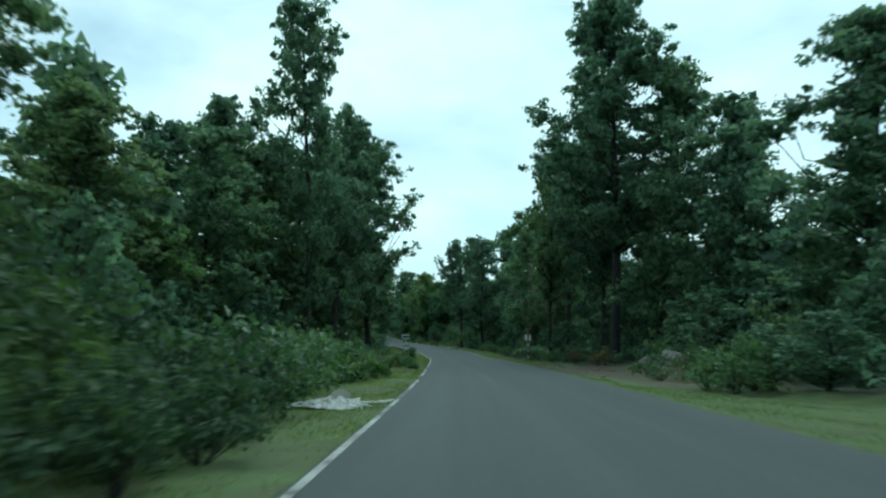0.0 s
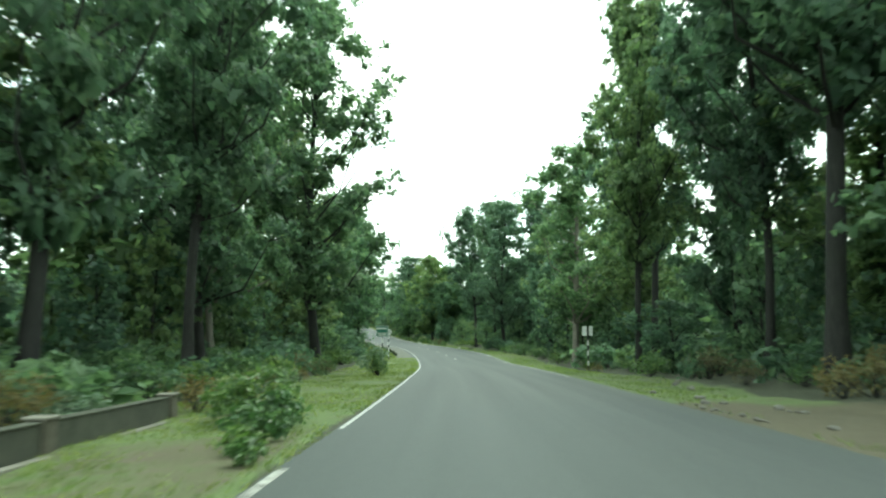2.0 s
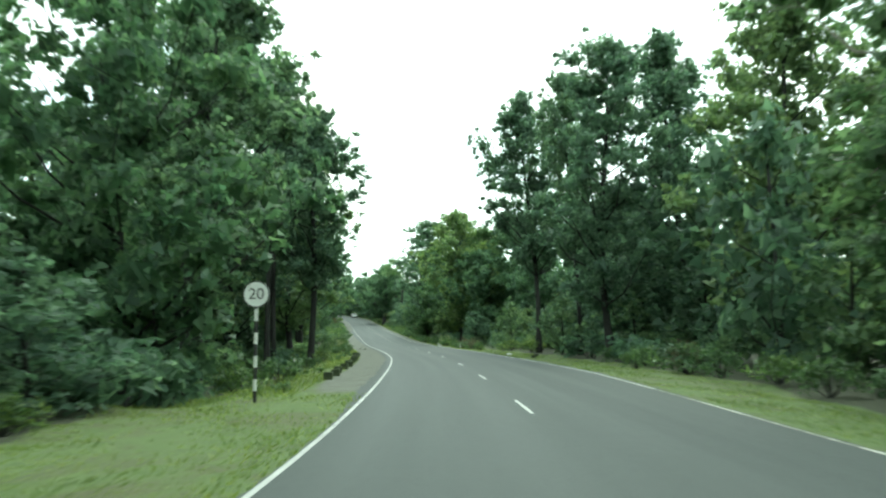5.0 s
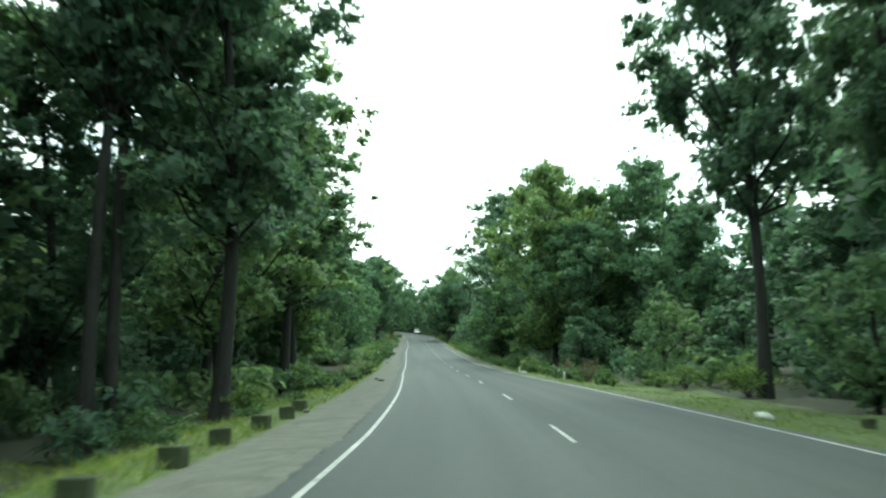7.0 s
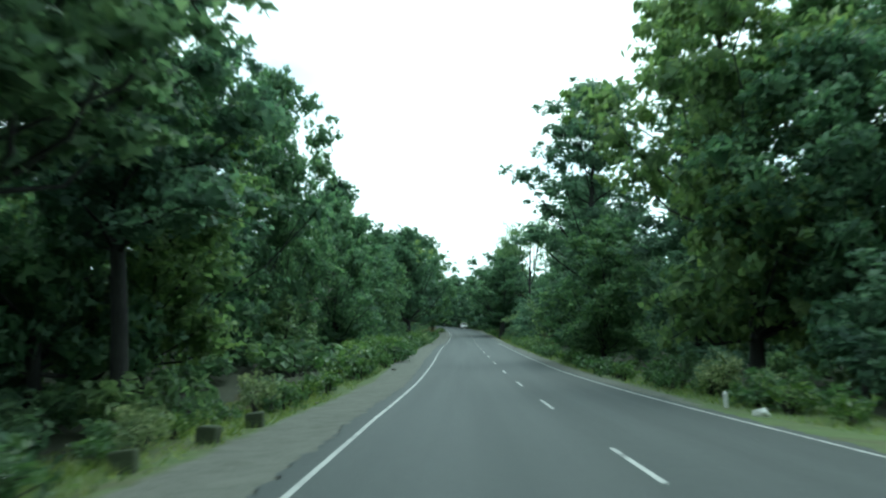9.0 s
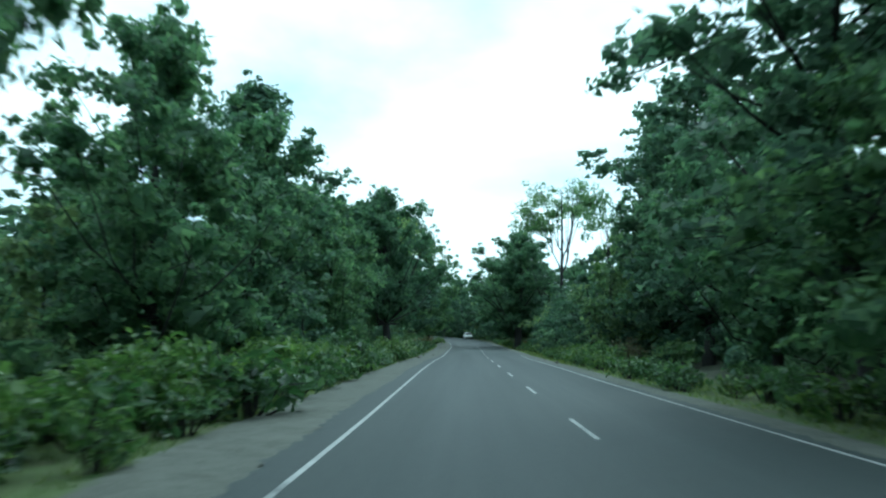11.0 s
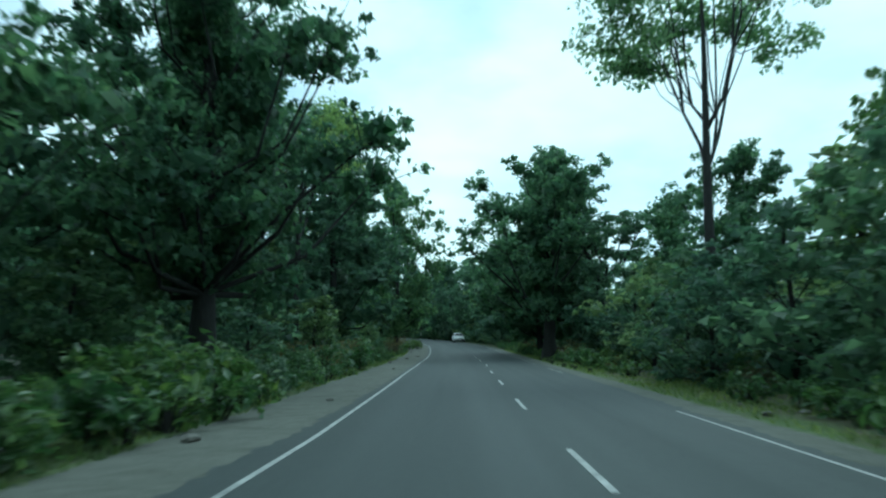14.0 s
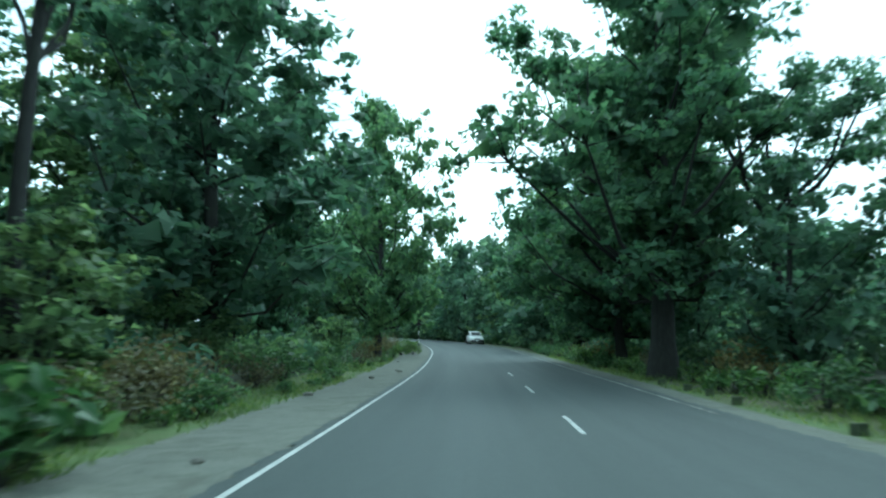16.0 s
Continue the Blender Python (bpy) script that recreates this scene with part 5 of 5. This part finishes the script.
def striped_post(parent, tall, radius=0.05, bands=8):
    """A round post in black and white bands, each band a piece of its own."""
    step = tall / bands
    for k in range(bands):
        part("band", rod(radius, step, (0, 0, step * (k + 0.5) - 0.02), 14), POST_BLACK if k % 2 == 0 else POST_WHITE, parent)


# object-hazard marker: two pale plates on a striped post
_p = spot(89.7, 9.7)
marker = thing("hazard_marker", "two pale upright plates on a black-and-white banded post", "road sign", at=pose(*_p, 0, 0, heading(91) + 2))
striped_post(marker, 2.1, 0.05, 6)
part("post_top", rod(0.045, 1.0, (0, 0, 2.56), 10), POST_BLACK, marker)
for _x in (-0.24, 0.20):
    part("plate", block((0.31 if _x < 0 else 0.25, 0.012, 0.64), (_x, -0.060, 2.72), 0.004), SIGN_WHITE, marker)
for _z in (2.52, 2.92):
    part("bracket", block((0.62, 0.02, 0.035), (0, -0.046, _z)), STEEL, marker)

# green direction board; its writing is too blurred to read
_p = spot(91.5, -4.5)
board = thing("direction_board", "small green direction board on a dark banded post, standing in grass", "road sign", at=pose(*_p, 0, 0, heading(91) + 4))
striped_post(board, 2.15, 0.045, 6)
part("post_top", rod(0.03, 0.85, (0, 0, 2.55), 10), STEEL, board)
_plate = part("panel", block((0.86, 0.014, 0.76), (0, -0.045, 2.60), 0.004), SIGN_GREEN, board)
for _sz, _at in (((0.82, 0.004, 0.022), (0, -0.056, 2.96)), ((0.82, 0.004, 0.022), (0, -0.056, 2.24)), ((0.022, 0.004, 0.70), (-0.40, -0.056, 2.60)),
                 ((0.022, 0.004, 0.70), (0.40, -0.056, 2.60))):
    part("border", block(_sz, _at), SIGN_WHITE, _plate)
for _w, _h, _x, _z in ((0.50, 0.10, 0.05, 2.80), (0.16, 0.10, -0.28, 2.80), (0.12, 0.09, -0.27, 2.46), (0.10, 0.09, -0.10, 2.46), (0.10, 0.09, 0.04, 2.46), (0.10, 0.09, 0.17, 2.46),
                       (0.09, 0.09, 0.30, 2.46), (0.58, 0.07, 0.0, 2.34)):
    part("writing_bar", block((_w, 0.004, _h), (_x, -0.056, _z)), SIGN_WHITE, _plate)

# round speed sign
_p = spot(111.0, -4.35)
speed = thing("speed_sign", "round white speed-limit sign reading 20 on a banded post", "road sign", at=pose(*_p, 0, 0, heading(111)))
striped_post(speed, 2.25, 0.045, 8)
part("post_top", rod(0.03, 0.62, (0, 0, 2.52), 10), STEEL, speed)
_disc = part("disc", rod(0.33, 0.014, (0, -0.045, 2.60), 40, tilt=(90, 0, 0)), SIGN_WHITE, speed)
_font = bpy.data.curves.new("number", "FONT")
_font.body, _font.size, _font.align_x, _font.align_y, _font.extrude = "20", 0.39, "CENTER", "CENTER", 0.002
_text = new("number", _font)
_me = bpy.data.meshes.new_from_object(_text.evaluated_get(bpy.context.evaluated_depsgraph_get()))
bpy.data.objects.remove(_text)
_me.transform(pose(0, -0.056, 2.60, 90, 0, 0))
_me.materials.clear()
_me.materials.append(POST_BLACK)
part("number", _me, None, _disc, "black number 20")
_rim = bmesh.new()
_v0 = [[_rim.verts.new((r * math.cos(a), -0.054, 2.60 + r * math.sin(a))) for a in np.linspace(0, 2 * math.pi, 41)[:-1]] for r in (0.298, 0.328)]
for _k in range(40):
    _rim.faces.new((_v0[0][_k], _v0[0][(_k + 1) % 40], _v0[1][(_k + 1) % 40], _v0[1][_k]))
part("rim", _rim, POST_BLACK, _disc)

# dark sign at the far bend
_p = spot(333.8, -3.0)
bend_sign = thing("bend_sign", "small dark sign plate on a banded post beside a bush", "road sign", at=pose(*_p, 0, 0, heading(334) + 15))
striped_post(bend_sign, 2.1, 0.05, 7)
part("plate", rod(0.27, 0.016, (0, -0.05, 2.34), 3, tilt=(90, 0, 0)), POST_BLACK, bend_sign)
part("post_top", rod(0.03, 0.5, (0, 0, 2.25), 8), STEEL, bend_sign)

# small white kilometre stake
_p = spot(166.5, 6.75)
stake = thing("marker_stake", "small white roadside marker stake in the grass", "marker post", at=pose(*_p, 0, 2, heading(166)))
part("shaft", block((0.09, 0.09, 0.34), (0, 0, 0.16), 0.012), POST_WHITE, stake)
part("cap", rod(0.055, 0.05, (0, 0, 0.355), 8, 0.01), POST_WHITE, stake)


copy_thing(stake, pose(*spot(181.0, 6.45), 0, -3, heading(181)))


def lump(size, seed, rough, detail=3):
    bm = bmesh.new()
    bmesh.ops.create_icosphere(bm, subdivisions=detail, radius=0.5)
    for v in bm.verts:
        q = v.co.copy()
        v.co *= 1 + rough * noise.noise(q * 2.1 + Vector((seed, 0, 0))) + rough * 0.45 * noise.noise(q * 6 + Vector((0, seed, 0))) + rough * 0.25 * noise.noise(q * 15)
    bmesh.ops.scale(bm, vec=size, verts=bm.verts)
    for f in bm.faces:
        f.smooth = detail > 2
    return bm


def place_lump(name, label, category, s, u, size, mat, seed, rough=0.35, group="", sink=0.3, detail=3):
    ob = part(name, lump(size, seed, rough, detail), mat, None)
    x, y, z = spot(s, u)
    ob.matrix_world = pose(x, y, z + size[2] * (0.5 - sink), 0, 0, seed * 47 % 360)
    return tagged(ob, label, category, group)


def earth_heap(length, width, tall, seed):
    """A low tipped heap of soil: uneven, clodded, running out into the ground."""
    bm = bmesh.new()
    bmesh.ops.create_grid(bm, x_segments=56, y_segments=44, size=0.5)
    for v in bm.verts:
        q = v.co.copy()
        k = Vector((q.x * length, q.y * width, seed * 3.7))
        edge = 1 - math.hypot(q.x, q.y) / (0.42 + 0.10 * noise.noise(k * 0.9))
        body = min(1.0, max(0.0, edge * 1.7)) ** 0.8
        hump = 0.55 + 0.75 * noise.noise(k * 0.8 + Vector((5, 1, 0))) + 0.4 * abs(noise.noise(k * 2.3))
        clod = 0.16 * abs(noise.noise(k * 5.0)) + 0.09 * abs(noise.noise(k * 11.0))
        v.co = Vector((k.x, k.y, tall * body * max(0.15, hump) + clod * min(1.0, body * 2) - (0.12 if body < 0.02 else 0.02)))
    return bm


for _s0, _u0, _sz, _k in ((33.8, 9.8, (3.4, 2.6, 0.55), 1), (37.5, 10.1, (3.4, 2.8, 0.50), 2), (29.5, 10.2, (2.6, 2.0, 0.45), 3), (48, 8.9, (2.8, 2.0, 0.35), 4)):
    _heap = part("earth_mound", earth_heap(*_sz, _k), EARTH, None)
    _heap.matrix_world = pose(*spot(_s0, _u0), 0, -2.5, heading(_s0) + 90)
    tagged(_heap, "brown heap of loose earth beside the road", "earth mound", "earth heaps")
for _s0, _u0, _sz, _k in ((44, 12.0, (2.6, 1.8, 1.5), 5), (47, 16.5, (2.8, 2.0, 1.7), 6), (51, 12.8, (2.0, 1.5, 1.2), 7)):
    place_lump("boulder", "large grey boulder at the forest's edge", "rock", _s0, _u0, _sz, STONE, _k, 0.3, "boulders", 0.3)
rng_stone = np.random.default_rng(41)
for _k in range(34):
    _s0 = float(rng_stone.uniform(24, 60) if _k < 21 and _k % 3 else rng_stone.uniform(132, 330))
    _u0 = float(right_edge(_s0) + 0.7 + rng_stone.uniform(0, 2.2)) if _k % 3 else float(left_edge(max(_s0, 120)) - 0.8 - rng_stone.uniform(0, 1.4))
    _r = float(rng_stone.uniform(0.07, 0.24))
    place_lump("stone", "pale loose stone on the verge", "stone", _s0, _u0, (_r * 1.5, _r, _r * 0.7), STONE, 60 + _k, 0.4, "loose stones", 0.3, 2)
for _k in range(26):
    _s0 = float(rng_stone.uniform(50, 56.5) if _k < 12 else rng_stone.uniform(61, 77))
    _u0 = float(right_edge(_s0) + rng_stone.uniform(0.2, 0.7)) if _k < 12 else 7.6 + (_s0 - 61) * 0.14 + float(rng_stone.uniform(-0.4, 0.4))
    _r = float(rng_stone.uniform(0.05, 0.13) * (1 if _k < 12 else 1.7))
    place_lump("stone", "pale loose stone on the bare verge", "stone", _s0, _u0, (_r * 1.5, _r, _r * 0.7), STONE, 160 + _k, 0.4, "loose stones", 0.3, 2)
for _s0, _u0, _k in ((143.6, 6.75, 2), (178.6, 6.4, 3)):
    place_lump("litter_bag", "crumpled white plastic bag lying in the grass", "litter", _s0, _u0, (0.34, 0.22, 0.2), RUBBISH, 120 + _k, 0.6, "roadside litter", 0.2)
for _s0, _u0, _k in ((164.8, -2.5, 1), (167.1, -2.85, 2)):
    place_lump("clod", "dark clod of dung and soil on the sandy shoulder", "clod", _s0, _u0, (0.3, 0.2, 0.1), CONCRETE_DARK, 130 + _k, 0.5, "clods", 0.2)

# fallen dead branch hanging in the scrub
_rng = np.random.default_rng(8)
_bends = [spot(s, u, up) for s, u, up in ((202.2, -9.6, 2.9), (203.4, -9.1, 3.15), (204.6, -8.7, 3.4), (205.8, -8.45, 3.75), (207, -8.2, 3.95), (208.2, -8.0, 4.3), (209.3, -7.9, 4.5))]
_main = [(p + _rng.normal(size=3) * 0.05, 0.042 - 0.005 * k) for k, p in enumerate(_bends)]
branch = part("fallen_branch", mesh_of("fallen_branch", *tubes([_main], 7), BARK_PALE, True), None, None)
tagged(branch, "pale dead branch fallen against the roadside scrub", "branch")
for _k in (2, 3, 4, 5):
    _p = _main[_k][0]
    _q = _p + np.array([*_rng.normal(size=2) * 0.5, _rng.uniform(-0.2, 0.8)])
    part("twig", mesh_of("twig", *tubes([[(_p, 0.025), ((_p + _q) / 2 + _rng.normal(size=3) * 0.08, 0.016), (_q, 0.006)]], 5), BARK_PALE, True), None, branch)

# heap of white rubbish on the grass: crumpled sheeting, torn strips, a round lid, a long lath
_p = spot(17.7, -3.0)
heap = thing("rubbish_heap", "heap of torn white sheeting and broken laths on grass", "rubbish", at=pose(*_p, 0, 0, -8))
rng_heap = np.random.default_rng(52)


def crumpled(length, width, tall, seed):
    """A sheet thrown down in folds."""
    bm = bmesh.new()
    bmesh.ops.create_grid(bm, x_segments=30, y_segments=24, size=0.5)
    for v in bm.verts:
        q = v.co.copy()
        k = Vector((q.x * 6, q.y * 5, seed * 2.3))
        body = max(0.0, 1 - (2.1 * q.x) ** 2) * max(0.0, 1 - (2.1 * q.y) ** 2)
        fold = abs(noise.noise(k)) * 0.9 + abs(noise.noise(k * 2.3)) * 0.55 + 0.25 * noise.noise(k * 5)
        edge = 1 + 0.35 * noise.noise(Vector((math.atan2(q.y, q.x) * 2.2, seed, 0)))
        v.co = Vector((q.x * length * edge, q.y * width * edge, 0.015 + tall * (0.25 + 0.75 * body) * fold))
    return bm


for _x, _y, _sz in ((0.0, 0.0, (1.0, 0.75, 0.34)), (-0.35, 0.22, (0.7, 0.55, 0.30)), (0.38, 0.30, (0.75, 0.5, 0.24)), (0.08, -0.28, (0.8, 0.4, 0.2))):
    _bm = crumpled(*_sz, 3 * _x + 7 * _y + 4)
    bmesh.ops.transform(_bm, matrix=pose(_x, _y, 0, 0, 0, 60 * _x + 130 * _y), verts=_bm.verts)
    part("sheet", _bm, RUBBISH, heap, "crumpled torn white sheet")
for _k in range(11):
    _a, _o = rng_heap.uniform(0, 6.28), rng_heap.uniform(0.1, 0.55)
    _way = np.array([math.cos(_a), math.sin(_a)])
    _line = [(np.array([_way[0] * (_o + 0.13 * q) + 0.05 * math.sin(q * 2 + _k), _way[1] * (_o + 0.11 * q) + 0.05 * math.cos(q * 3 + _k), 0.05 + 0.22 * max(0.0, 1 - _o) * math.exp(-0.35 * q) + 0.03 * math.sin(q * 4)]),
              0.030 * (1 - 0.09 * q)) for q in range(7)]
    part("strip", mesh_of("strip", *tubes([_line], 4), RUBBISH, False), None, heap)
part("lid", rod(0.22, 0.03, (-0.05, 0.75, 0.20), 28, tilt=(34, 12, 0)), CONCRETE, heap, "round grey lid")
part("lid_rim", rod(0.232, 0.018, (-0.05, 0.758, 0.19), 28, tilt=(34, 12, 0)), PILLAR, heap)
for _k, (_x, _y, _l, _a) in enumerate(((0.62, 0.78, 0.85, 5), (1.0, 0.90, 0.34, -28), (1.08, 1.0, 0.24, 50), (0.55, 0.25, 0.5, 14), (0.3, 0.8, 0.4, 75))):
    part("lath", jitter(block((_l, 0.055, 0.03), (_x, _y, 0.07 + 0.015 * _k), 0.006, _a), 0.025, _k, 3.0), RUBBISH, heap)

# ---- oncoming white car ----


def outline_body(rows):
    """A car body from stations: length along, floor, shoulder and half width."""
    bm = bmesh.new()
    rings = []
    for y, lo, hi, w in rows:
        ring = [(-w * 0.94, y, lo), (-w, y, lo + (hi - lo) * 0.35), (-w * 0.98, y, lo + (hi - lo) * 0.8), (-w * 0.86, y, hi),
                (w * 0.86, y, hi), (w * 0.98, y, lo + (hi - lo) * 0.8), (w, y, lo + (hi - lo) * 0.35), (w * 0.94, y, lo)]
        rings.append([bm.verts.new(p) for p in ring])
    for a, b in zip(rings, rings[1:]):
        for k in range(8):
            bm.faces.new((a[k], a[(k + 1) % 8], b[(k + 1) % 8], b[k]))
    bm.faces.new(rings[0][::-1])
    bm.faces.new(rings[-1])
    bmesh.ops.recalc_face_normals(bm, faces=bm.faces)
    for f in bm.faces:
        f.smooth = True
    return bm


_p = spot(366.0, 4.6, 0.0)
car = thing("car", "white hatchback with a dark lower bumper on the road", "car", at=pose(*_p, math.degrees(math.atan(0.05)), 0, heading(366)))
part("body", outline_body([(-1.85, 0.34, 0.66, 0.70), (-1.72, 0.24, 0.80, 0.79), (-1.2, 0.20, 0.90, 0.83), (-0.75, 0.20, 0.97, 0.84), (0.6, 0.20, 0.99, 0.84), (1.4, 0.22, 0.98, 0.82),
                           (1.75, 0.28, 0.90, 0.77), (1.83, 0.36, 0.7, 0.70)]), CAR_WHITE, car)
part("cabin", outline_body([(-0.82, 0.90, 0.98, 0.70), (-0.22, 0.90, 1.46, 0.66), (0.4, 0.90, 1.52, 0.66), (1.2, 0.90, 1.46, 0.64), (1.66, 0.90, 1.0, 0.66)]), CAR_WHITE, car)
_bm = bmesh.new()
_bm.faces.new([_bm.verts.new(v) for v in ((-0.62, -0.79, 1.02), (0.62, -0.79, 1.02), (0.52, -0.30, 1.42), (-0.52, -0.30, 1.42))])
part("windscreen", _bm, CAR_GLASS, car, "dark windscreen")
for _x in (-1, 1):
    _bm = bmesh.new()
    _bm.faces.new([_bm.verts.new(v) for v in ((_x * 0.715, -0.50, 1.04), (_x * 0.715, 1.25, 1.04), (_x * 0.655, 1.05, 1.38), (_x * 0.655, -0.1, 1.38))])
    part("side_window", _bm, CAR_GLASS, car)
    part("headlight", jitter(block((0.34, 0.1, 0.15), (_x * 0.56, -1.76, 0.68), 0.03), 0.01, 1), LENS, car)
    part("mirror", block((0.16, 0.09, 0.11), (_x * 0.92, -0.52, 1.02), 0.03), CAR_WHITE, car)
    for _y in (-1.2, 1.2):
        _wheel = part("wheel", rod(0.28, 0.17, (_x * 0.74, _y, 0.28), 24, tilt=(0, 90, 0)), RUBBER, car)
        part("rim", rod(0.17, 0.02, (_x * 0.83, _y, 0.28), 16, tilt=(0, 90, 0)), STEEL, _wheel)
part("bumper", block((1.46, 0.14, 0.26), (0, -1.80, 0.40), 0.04), CAR_DARK, car)
part("grille", block((0.62, 0.05, 0.12), (0, -1.83, 0.64), 0.02), CAR_DARK, car)
part("plate", block((0.46, 0.012, 0.10), (0, -1.878, 0.44), 0.003), SIGN_WHITE, car)
